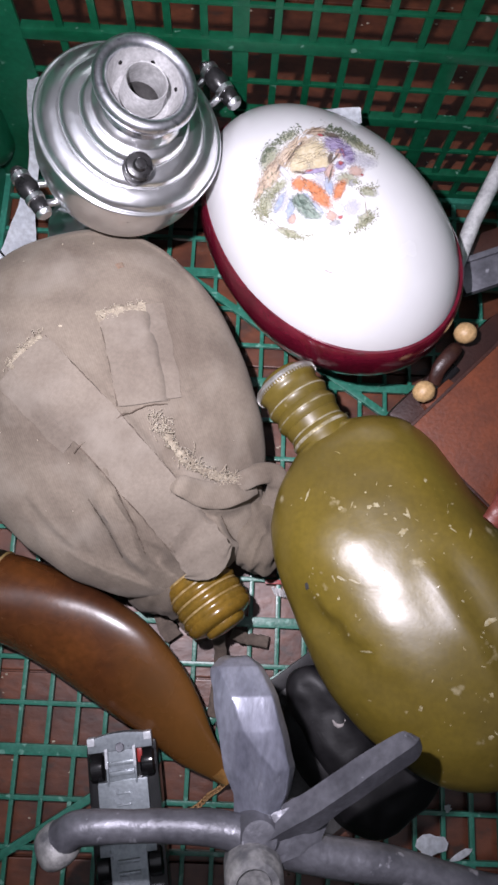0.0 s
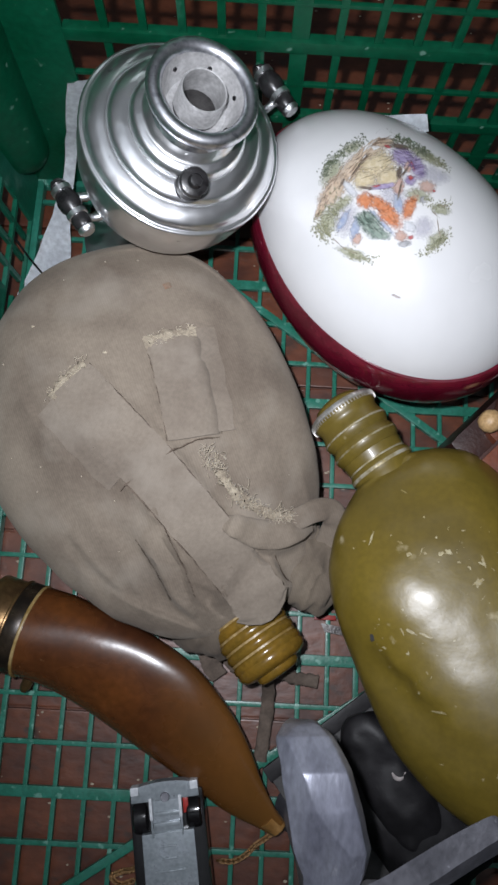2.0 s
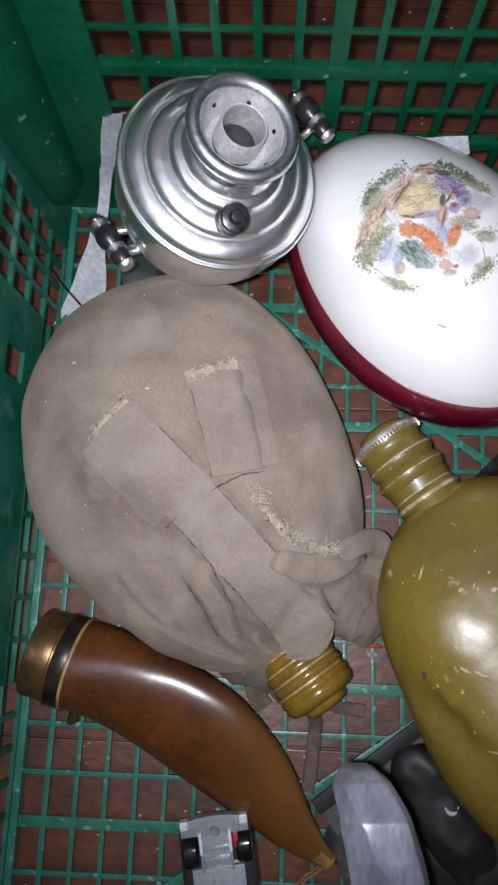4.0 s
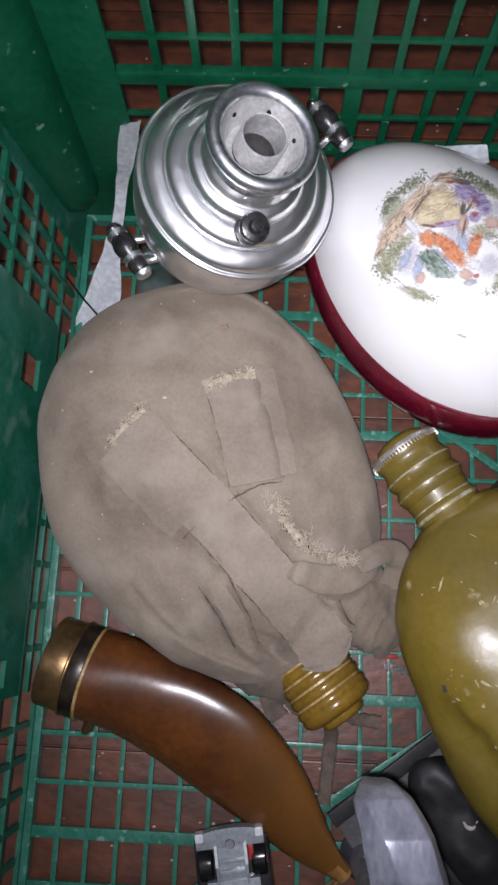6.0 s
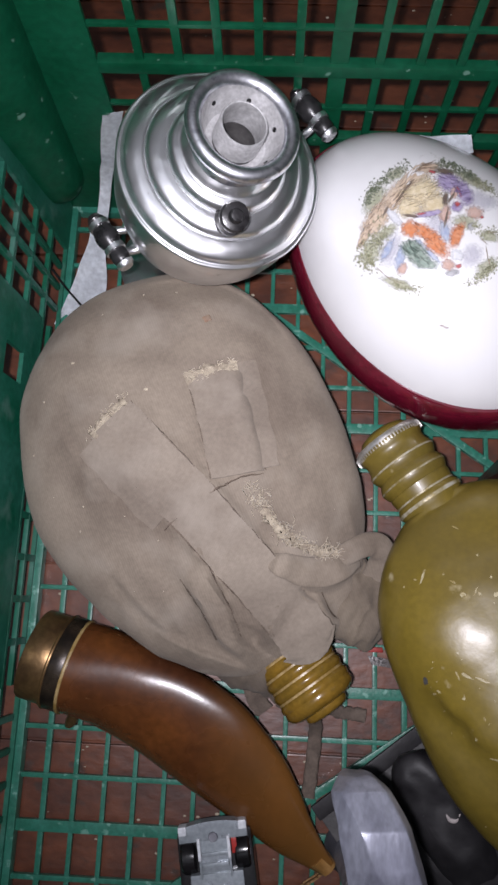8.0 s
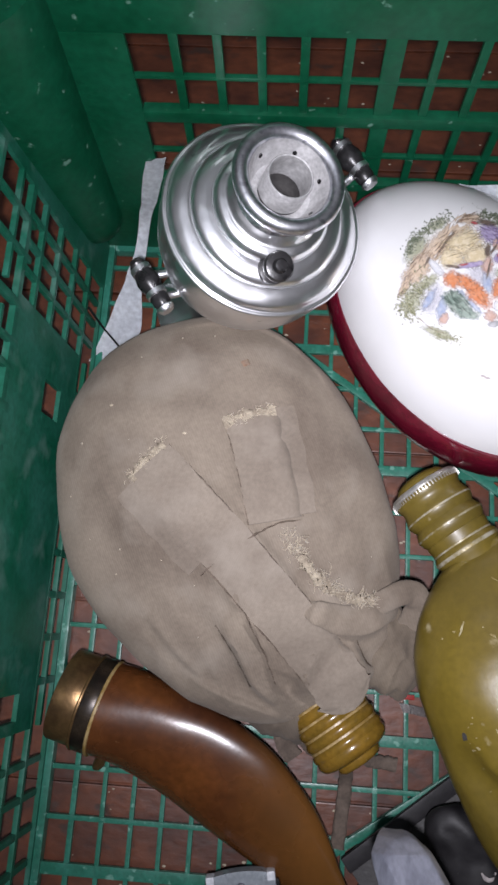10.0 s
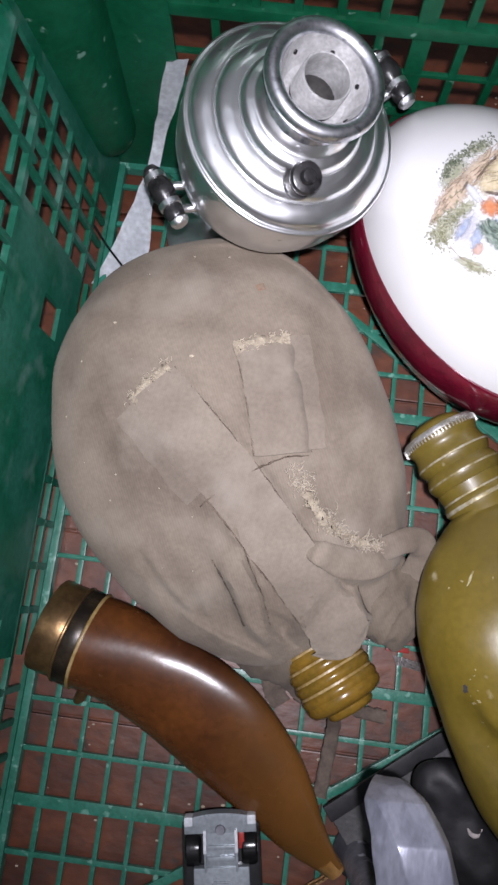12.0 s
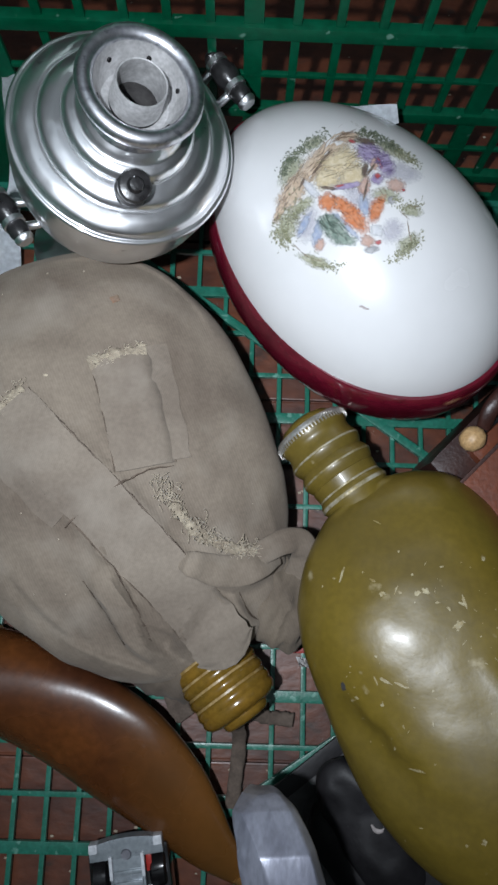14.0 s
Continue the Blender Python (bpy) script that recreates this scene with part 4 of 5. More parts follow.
# ---- the porcelain egg ----
EGG_C, EGG_A, EGG_P = Vector((106.2, 291.5, 78)), Vector((0.68, -0.74, 0)).normalized(), Vector((0.74, 0.68, 0)).normalized()


def egg_point(a, h, up, grow=0.0):
    """A point of the egg: a round it, h from 0 at the widest line to 1 at the top (or the bottom)."""
    k = math.sqrt(max(0.0, 1 - h * h))
    ca, sa = math.cos(a), math.sin(a)
    half = 90.5 + grow
    wide = (63 + grow) * (1 + 0.075 * ca)
    return EGG_C + EGG_A * (half * k * ca) + EGG_P * (wide * k * sa) + Vector((0, 0, up * h))


def build_egg():
    egg = thing("egg_box", "white porcelain egg-shaped box with a maroon band and a painted scene", "box")

    def shell(hs, up, grow=0.0, n=96):
        bm = bmesh.new()
        rings = [[bm.verts.new(egg_point(2 * math.pi * j / n, h, up, g)) for j in range(n)] for h, g in hs]
        for a, b in zip(rings, rings[1:]):
            for j in range(n):
                bm.faces.new((a[j], a[(j + 1) % n], b[(j + 1) % n], b[j]))
        bm.faces.new(rings[-1])
        bm.faces.new(rings[0][::-1])
        return bm

    lid = part("lid", shell([(math.sin(0.16 + (math.pi / 2 * 0.995 - 0.16) * i / 26), 0) for i in range(27)], 64), PORCELAIN, egg, "white glazed domed lid")
    part("bowl", shell([(math.sin(math.pi / 2 * i / 16 * 0.8), -0.4) for i in range(17)], -78), MAROON, egg, "maroon lower half")
    n = 96
    bm = bmesh.new()
    sec = [(-3.4, 15.4), (-1.8, 15.8), (-0.4, 14), (1.3, 7), (2.0, 0), (1.6, -6), (0.4, -11), (-2, -14)]
    rings = [[bm.verts.new(egg_point(2 * math.pi * j / n, 0, 0, g) + Vector((0, 0, dz + (4.5 * max(0.0, math.cos(2 * math.pi * j / n)) if dz > 5 else 0)))) for j in range(n)] for g, dz in sec]
    for a, b in zip(rings, rings[1:]):
        for j in range(n):
            bm.faces.new((a[j], a[(j + 1) % n], b[(j + 1) % n], b[j]))
    part("band", bm, MAROON, egg, "glossy maroon band")
    bm = bmesh.new()
    lathe(bm, [(0, 0), (30, 0), (31, 3), (26, 20), (0, 20)], Matrix.Translation((EGG_C.x, EGG_C.y, 0)))
    part("foot", bm, MAROON, egg)

    # painted scene: soft patches of colour that follow the dome
    def on_egg(x, y, lift=0.25):
        d = Vector((x - EGG_C.x, y - EGG_C.y, 0))
        ca, sa = d.dot(EGG_A) / 90.5, d.dot(EGG_P)
        ang = math.atan2(sa / 63, ca)
        k = math.hypot(ca, sa / (63 * (1 + 0.075 * math.cos(ang))))
        return Vector((x, y, EGG_C.z + 64 * math.sqrt(max(0.0, 1 - k * k)) + lift))

    rng = random.Random(11)

    def plan(u, v):
        """From the flat drawing, 0.8 across, to the dome seen from above."""
        return (59.6 + 84.8 * u - 6.8 * v + 5.8 * u * u - 12.0 * u * v + 12.6 * v * v, 340.7 - 22.3 * u - 121.0 * v + 29.2 * u * u - 14.3 * u * v + 36.6 * v * v)

    def brush(name, colour, second, hard):
        """Thin enamel paint whose edges run out unevenly."""
        mt = mat("paint_" + name, tuple(0.94 * c + 0.03 for c in colour), 0.20, vary=tuple(0.96 * c + 0.03 for c in second), scale=420, fine=1400, bump=0.0, coat=0.5, grainy=0.5)
        n_, l_ = mt.node_tree.nodes, mt.node_tree.links
        fade, grain, add, cut_ = n_.new("ShaderNodeAttribute"), n_.new("ShaderNodeTexNoise"), n_.new("ShaderNodeMath"), n_.new("ShaderNodeMapRange")
        fade.attribute_name = "fade"
        grain.inputs["Scale"].default_value, grain.inputs["Detail"].default_value = 900, 5.0
        l_.new(n_["Texture Coordinate"].outputs["Object"], grain.inputs["Vector"])
        add.operation = "ADD"
        l_.new(fade.outputs["Fac"], add.inputs[0])
        l_.new(grain.outputs[0], add.inputs[1])
        cut_.inputs[1].default_value, cut_.inputs[2].default_value, cut_.inputs[4].default_value = 0.50, 1.20, hard
        l_.new(add.outputs[0], cut_.inputs[0])
        l_.new(cut_.outputs[0], n_["Principled BSDF"].inputs["Alpha"])
        return mt

    def dabs(mt, blobs, lift, name="painted_patch"):
        """Soft ovals of paint: middle, half-lengths and lean in the drawing, in thousandths."""
        if 1 < len(blobs) <= 20:
            for k, blob in enumerate(blobs):
                dabs(mt, [blob], lift + 0.002 * k, name)
            return
        bm = bmesh.new()
        layer = bm.verts.layers.float.new("fade")

        def dot(u, v, f, h):
            q = bm.verts.new(on_egg(*plan(u / 1000, v / 1000), h))
            q[layer] = f
            return q

        for n_, (u, v, ru, rv, lean) in enumerate(blobs):
            h = lift + 0.0012 * n_
            ca, sa, seed_ = math.cos(radians(lean)), math.sin(radians(lean)), rng.uniform(0, 50)
            k_ = 20 if ru > 18 else 8
            rings = []
            for far, f in ((0.35, 0.85), (0.72, 0.45), (1.12, 0.0)):
                ring = []
                for k in range(k_):
                    a = 2 * math.pi * k / k_
                    rr = far * (1 + 0.30 * noise.noise(Vector((1.9 * math.cos(a), 1.9 * math.sin(a), seed_))))
                    ex, ey = ru * rr * math.cos(a), rv * rr * math.sin(a)
                    ring.append(dot(u + ex * ca - ey * sa, v + ex * sa + ey * ca, f, h))
                rings.append(ring)
            c_ = dot(u, v, 1.0, h)
            for k in range(k_):
                j = (k + 1) % k_
                bm.faces.new((c_, rings[0][k], rings[0][j]))
                for a, b in zip(rings, rings[1:]):
                    bm.faces.new((a[k], b[k], b[j], a[j]))
        ob = part(name, bm, mt, lid, angle=80)
        if len(blobs) > 20:
            tagged(ob, kind="stuff")

    def leaves(path, count, spread, size):
        pts = smooth_curve(path, 12)
        out = []
        for _ in range(count):
            q = rng.choice(pts)
            out.append((q[0] + rng.gauss(0, spread), q[1] + rng.gauss(0, spread), rng.uniform(0.5, 1.5) * size, rng.uniform(0.3, 0.8) * size, rng.uniform(0, 180)))
        return out

    def strokes(cu, cv, ru, rv, lean, count, long_, thin):
        """Fine brush strokes spread over an oval, lying along one lean."""
        out = []
        for _ in range(count):
            a, r = rng.uniform(0, 6.28), math.sqrt(rng.random())
            ex, ey, ca, sa = ru * r * math.cos(a), rv * r * math.sin(a), math.cos(radians(lean)), math.sin(radians(lean))
            out.append((cu + ex * ca - ey * sa, cv + ex * sa + ey * ca, rng.uniform(0.5, 1.3) * long_, rng.uniform(0.6, 1.4) * thin, lean + rng.gauss(0, 14)))
        return out

    # washes
    green = brush("green_wash", (0.30, 0.31, 0.20), (0.40, 0.40, 0.30), 0.75)
    dabs(green, [(130, 300, 95, 45, -55), (240, 170, 70, 35, -30), (110, 570, 90, 60, -65), (190, 470, 80, 35, -40), (260, 750, 110, 35, 20), (640, 200, 120, 40, 25)], 0.08)
    dabs(green, [(720, 660, 70, 45, -40), (610, 420, 80, 40, 10), (735, 500, 60, 30, 15)], 0.09)
    lilac = brush("lilac_wash", (0.40, 0.39, 0.47), (0.47, 0.46, 0.51), 0.45)
    dabs(lilac, [(690, 310, 100, 55, 10), (640, 590, 70, 60, -30), (470, 430, 90, 70, 20), (220, 550, 60, 100, 20), (430, 340, 120, 60, -10)], 0.10)
    # rock, dress, jacket, skirt
    tan = brush("tan", (0.43, 0.33, 0.235), (0.52, 0.42, 0.32), 0.95)
    dabs(tan, [(280, 250, 245, 60, -45), (145, 400, 120, 58, -50), (75, 490, 75, 26, -62), (410, 135, 75, 28, -12)], 0.13)
    cream = brush("cream", (0.50, 0.41, 0.25), (0.58, 0.50, 0.35), 0.95)
    dabs(cream, [(375, 275, 115, 92, -20), (310, 340, 72, 56, -25), (440, 330, 80, 60, 10)], 0.16)
    violet = brush("violet", (0.235, 0.185, 0.33), (0.34, 0.29, 0.42), 0.92)
    dabs(violet, [(515, 210, 72, 58, 25), (600, 270, 45, 78, -25), (420, 376, 85, 15, -8), (560, 345, 34, 30, 0)], 0.19)
    pink = brush("pink", (0.42, 0.27, 0.215), (0.46, 0.33, 0.28), 0.95)
    dabs(pink, [(655, 375, 52, 34, 15), (545, 270, 24, 34, 0), (500, 380, 30, 50, 20), (520, 640, 40, 32, 20), (280, 660, 26, 40, 30)], 0.21)
    blue = brush("blue", (0.25, 0.30, 0.43), (0.38, 0.41, 0.48), 0.9)
    dabs(blue, [(270, 600, 30, 78, 12), (410, 560, 105, 17, 44), (200, 560, 22, 72, 28), (500, 470, 28, 60, -20)], 0.22)
    pale = brush("pale", (0.52, 0.53, 0.56), (0.56, 0.56, 0.57), 0.95)
    dabs(pale, [(235, 390, 66, 22, 42), (565, 590, 40, 30, 20)], 0.23)
    teal = brush("teal", (0.13, 0.19, 0.155), (0.26, 0.31, 0.26), 0.95)
    dabs(teal, [(355, 580, 100, 60, 42), (330, 545, 52, 44, 10), (410, 630, 60, 32, 12)], 0.24)
    orange = brush("orange", (0.46, 0.135, 0.035), (0.50, 0.21, 0.10), 0.97)
    dabs(orange, [(320, 452, 50, 46, 25), (400, 470, 72, 38, 25), (455, 530, 92, 46, 48), (562, 490, 36, 68, 22)], 0.26)
    grey = brush("grey", (0.24, 0.24, 0.25), (0.38, 0.38, 0.39), 0.95)
    dabs(grey, [(538, 684, 44, 20, -10), (635, 445, 20, 22, 0)], 0.28)
    red = brush("red", (0.30, 0.035, 0.045), (0.36, 0.10, 0.10), 0.95)
    dabs(red, [(572, 265, 9, 36, -25), (562, 330, 17, 15, 0), (574, 648, 17, 14, 0), (432, 160, 22, 11, 20), (694, 400, 11, 8, 0), (375, 376, 30, 6, -10)], 0.29)
    umber = brush("umber", (0.075, 0.050, 0.038), (0.15, 0.11, 0.08), 0.95)
    dabs(umber, [(500, 300, 18, 42, 15), (528, 300, 7, 42, 35), (505, 400, 7, 62, 12), (190, 360, 8, 36, 25), (265, 290, 7, 42, 35), (300, 240, 8, 62, 40), (320, 385, 40, 8, 8), (500, 155, 62, 20, 8)], 0.30)
    # fine strokes
    dabs(brush("brown_stroke", (0.20, 0.125, 0.08), (0.28, 0.19, 0.13), 0.55), strokes(240, 280, 215, 38, -45, 30, 36, 2.6) + strokes(80, 480, 70, 20, -62, 16, 30, 3) + strokes(410, 130, 60, 22, -25, 16, 26, 3), 0.33, "brushwork")
    dabs(brush("ochre_stroke", (0.27, 0.215, 0.10), (0.34, 0.28, 0.17), 0.4), strokes(380, 270, 95, 70, -12, 24, 40, 3), 0.33, "brushwork")
    dabs(brush("rust_stroke", (0.25, 0.065, 0.015), (0.31, 0.10, 0.03), 0.45), strokes(430, 500, 120, 30, 40, 24, 18, 3) + strokes(562, 490, 25, 55, 22, 12, 14, 3), 0.34, "brushwork")
    dabs(brush("dark_stroke", (0.045, 0.075, 0.055), (0.10, 0.14, 0.11), 0.5), strokes(355, 580, 85, 48, 42, 34, 24, 4), 0.34, "brushwork")
    dabs(brush("plum_stroke", (0.13, 0.075, 0.20), (0.21, 0.15, 0.29), 0.5), strokes(530, 220, 66, 50, 30, 24, 22, 4) + strokes(600, 270, 26, 60, -25, 14, 20, 4), 0.34, "brushwork")
    dabs(brush("twig", (0.16, 0.11, 0.075), (0.24, 0.18, 0.12), 0.9), [(160, 680, 36, 3, 45), (205, 718, 40, 3, 32), (262, 742, 36, 3, 14), (700, 520, 36, 3, 40), (722, 580, 42, 3, 80), (735, 635, 30, 3, 70), (580, 405, 34, 2, 50), (600, 400, 30, 2, 55), (745, 480, 46, 3, 8)], 0.35)
    dabs(brush("foliage", (0.085, 0.105, 0.060), (0.20, 0.215, 0.15), 0.9), leaves([(85, 315), (120, 250), (180, 200), (285, 125)], 330, 17, 7) + leaves([(470, 125), (530, 120), (600, 160), (650, 190)], 260, 15, 8), 0.36, "painted_foliage")
    dabs(brush("moss", (0.235, 0.235, 0.125), (0.34, 0.34, 0.23), 0.65), leaves([(640, 195), (700, 220), (770, 262)], 130, 15, 8) + leaves([(50, 600), (100, 640), (110, 540), (190, 450)], 260, 26, 9) + leaves([(230, 730), (290, 780), (400, 780)], 110, 17, 7)
         + leaves([(640, 440), (700, 480), (780, 470)], 90, 15, 7) + leaves([(640, 740), (720, 700), (785, 620)], 150, 18, 7), 0.37, "painted_foliage")
    dabs(brush("deep_moss", (0.095, 0.095, 0.050), (0.19, 0.19, 0.12), 0.8), leaves([(120, 560), (160, 510), (200, 470)], 60, 16, 6) + leaves([(700, 690), (760, 650)], 60, 12, 6), 0.39, "painted_foliage")
    bm = bmesh.new()
    p = on_egg(102.8, 244.7, 0.15)
    for q in ((-0.9, 0.4), (0.9, -0.4)):
        ball(bm, on_egg(102.8 + q[0], 244.7 + q[1], 0.0), 1.2, (1.4, 0.5, 0.25), 8)
    part("chip", bm, CHIP_GREY, lid, "small grey chip")
    return egg


# ---- the horn ----
def build_horn():
    horn = thing("drinking_horn", "polished brown horn with a tarnished brass mouth band", "horn")
    path = [(-84, 78, 25.5, 25.2), (-62, 72, 25.5, 25.6), (-34, 59.5, 25.5, 25.8), (-6, 42, 25, 25.2), (20, 20, 21.5, 20.6), (41, -3, 17, 13), (57, -17, 13.5, 6.6), (63, -22, 12, 4.8)]
    bm = bmesh.new()
    pts = smooth_curve(path, 10)
    rings = []
    for i, p in enumerate(pts):
        c, r = Vector(p[:3]), float(p[3])
        d = Vector((pts[min(i + 1, len(pts) - 1)] - pts[max(i - 1, 0)])[:3]).normalized()
        x = d.cross(Vector((0, 0, 1))).normalized()
        z = x.cross(d)
        ease = min(1.0, i / 34)
        ease = ease * ease * (3 - 2 * ease)
        lean = 0.72 * ease
        rings.append([bm.verts.new(c + r * ((math.cos(q) - lean * max(0.0, math.sin(q)) ** 1.3) * x + (1 - 0.12 * ease) * math.sin(q) * z)) for q in (2 * math.pi * k / 56 for k in range(56))])
    for a, b in zip(rings, rings[1:]):
        for k in range(56):
            bm.faces.new((a[k], a[(k + 1) % 56], b[(k + 1) % 56], b[k]))
    bm.faces.new(rings[0][::-1])
    bm.faces.new(rings[-1])
    for v in bm.verts:
        v.co += 0.35 * Vector(noise.noise_vector(v.co * 0.05))
    part("body", bm, HORN, horn)
    d = (Vector((-62, 72, 0)) - Vector((-84, 78, 0))).normalized()

    def ring(name, material, start, end, r, label=""):
        bm = bmesh.new()
        a = Vector((-84, 78, 25.5)) + d * start
        m = frame_of(a, d) @ Matrix.Rotation(radians(-90), 4, "X")
        n = end - start
        lathe(bm, [(r - 3, 0), (r, 0.2), (r + 0.3, 0.8), (r + 0.3, n - 0.8), (r, n - 0.2), (r - 3, n)], m, 64)
        return part(name, bm, material, horn, label)

    ring("mouth_band", BRASS, -20, -4, 24.4, "tarnished brass mouth band")
    ring("dark_band", DARK_BRASS, -4.5, 4, 25.4, "dark band")
    ring("bead", BRASS, -6, -4, 25.9)
    ring("bead", BRASS_PALE, 3.6, 5.6, 26.0)
    bm = bmesh.new()
    m = frame_of(Vector((-84, 78, 25.5)) + d * -19.6, d) @ Matrix.Rotation(radians(-90), 4, "X")
    lathe(bm, [(0, 8), (19, 8), (21, 2), (22, 0), (24, 0.3), (24.4, 2)], m, 64)
    part("mouth", bm, DARK_BRASS, horn)
    bm = bmesh.new()
    tube(bm, smooth_curve([(-79, 54, 22, 2.8), (-80, 50, 20, 3.2), (-82, 46, 17, 3.0), (-84, 44, 14, 2.0)], 4), 12)
    part("stud", bm, BRASS, horn, "small brass stud")
    bm = bmesh.new()
    tube(bm, smooth_curve([(58, -16.5, 13, 6.3), (62, -20, 12, 5.4), (65, -23, 11.5, 4.8)], 4), 24)
    part("tip", bm, HORN_TIP, horn, "amber horn tip")
    return horn


def build_chain():
    chain = thing("chain", "thin gilt chain lying in loops from the horn's tip", "chain")
    pts = smooth_curve([(66, -21, 9), (64, -25, 4), (59, -30, 3.0), (53, -34, 3.0), (48, -39, 3.0), (41, -43, 3.0), (32, -43, 3.2)], 6) + smooth_curve([(-10, -47, 3.0), (-16, -50, 3.0), (-21, -51, 3.0), (-26, -54, 3.0), (-21, -57, 3.5), (-14, -55, 3.5)], 6)
    for i, p in enumerate(pts[:-1]):
        q = pts[i + 1]
        d = Vector(q) - Vector(p)
        if d.length > 15 or d.length < 1e-6:
            continue
        m = frame_of(p, d) @ Matrix.Rotation(radians(90 * (i % 2)), 4, "Y")
        bm = bmesh.new()
        ring = [(*(m @ Vector((1.25 * math.cos(a), 2.2 * math.sin(a), 0))), 0.42) for a in [2 * math.pi * k / 10 for k in range(11)]]
        tube(bm, ring, 6, caps=False)
        part("link", bm, GOLD, chain)


# ---- the toy car ----
def build_car():
    car = thing("toy_car", "black toy car lying upside down with a grey chassis", "toy car")
    front = Vector((1.5, 0.5, 0))
    m = frame_of(front, (12.5, -73, 0), (0, 0, 1))

    def piece(name, material, boxes, label="", bevel=0.6, parent=car):
        bm = bmesh.new()
        for lo, hi in boxes:
            box(bm, lo, hi, bevel, m)
        return part(name, bm, material, parent, label)

    bm = bmesh.new()
    box(bm, (-20, 3, 10), (20, 84, 27.5), 3.0, m)
    box(bm, (-15.5, 24, 0), (15.5, 72, 11), 4.0, m)
    part("body", bm, BLACK, car, "glossy black body shell")
    piece("chassis", GREY_PLASTIC, [((-8.2, 2, 26), (8.2, 24, 31)), ((-13.8, 22, 26), (13.8, 54, 32)), ((-10, 53, 26), (10, 82, 31)), ((-15.5, 54, 26), (15.5, 60, 30.5))], "grey plastic chassis")
    bm = bmesh.new()
    ends = [(x, -0.6 - 2.4 * (1 - (x / 18) ** 2)) for x in range(-18, 19, 3)]
    low, top = ([bm.verts.new(m @ Vector((x, y, z))) for x, y in ends + [(18, 6.2), (-18, 6.2)]] for z in (25, 32.5))
    bm.faces.new(low[::-1])
    bm.faces.new(top)
    for k in range(len(low)):
        bm.faces.new((low[k], low[(k + 1) % len(low)], top[(k + 1) % len(low)], top[k]))
    bmesh.ops.bevel(bm, geom=list(bm.edges), offset=0.5, segments=2, profile=0.6, affect="EDGES")
    part("bumper", bm, GREY_PLASTIC, car, "bowed grey front bumper")
    for sx in (-1, 1):
        piece("overrider", PALE_PLASTIC, [((sx * 15.8 - 2.2, -2.0, 26), (sx * 15.8 + 2.2, 2.4, 33.6))], "pale bumper end", 1.0)
    piece("bumper", GREY_PLASTIC, [((-17.5, 79, 25), (17.5, 86, 31.5))], "grey rear bumper", 1.2)
    for sx in (-1, 1):
        piece("rib", PALE_PLASTIC, [((sx * 7.8 - 0.8, 4.5, 30), (sx * 7.8 + 0.8, 15, 34.0))], "pale moulded rib", 0.4)
    piece("rib", GREY_PLASTIC, [((-8.4, 15, 30), (-7.2, 24, 33.0)), ((7.2, 15, 30), (8.4, 24, 33.0)), ((-7, 12, 30.5), (7, 14, 32.3)), ((-7, 17, 30.5), (7, 19.4, 32.6))])
    piece("rib", GREY_PLASTIC, [((-4, 28, 31.5), (4, 29, 33)), ((-4, 34, 31.5), (4, 35, 33)), ((-8, 40, 31.5), (8, 41, 32.8)), ((-6, 62, 30.5), (6, 64, 32.3)), ((-6, 68, 30.5), (6, 70, 32.3))])
    bm = bmesh.new()
    lathe(bm, [(0, 33.6), (2.2, 33.6), (2.6, 32.5), (2.6, 31)], m @ Matrix.Translation((0, 4.6, 0)), 16)
    part("screw", bm, CAST, car)
    for sx in (-1, 1):
        for y in (15, 66):
            bm = bmesh.new()
            wm = m @ Matrix.Translation((sx * 14.2, y, 23.5)) @ Matrix.Rotation(radians(90), 4, "Y")
            lathe(bm, [(0, -4), (7.4, -4), (8.6, -3), (8.8, 0), (8.6, 3), (7.4, 4), (5, 4), (4.6, 3.4), (0, 3.4)], wm, 28)
            wheel = part("wheel", bm, BLACK, car, "black rubber wheel")
            bm = bmesh.new()
            lathe(bm, [(0, 4.4 * sx), (4.2, 4.2 * sx), (4.6, 3.3 * sx)], wm, 20)
            part("hub", bm, CAST, wheel)
    piece("lamp", RED, [((-11.8, 6.5, 25), (-9, 14, 31))], "red light")
    return car


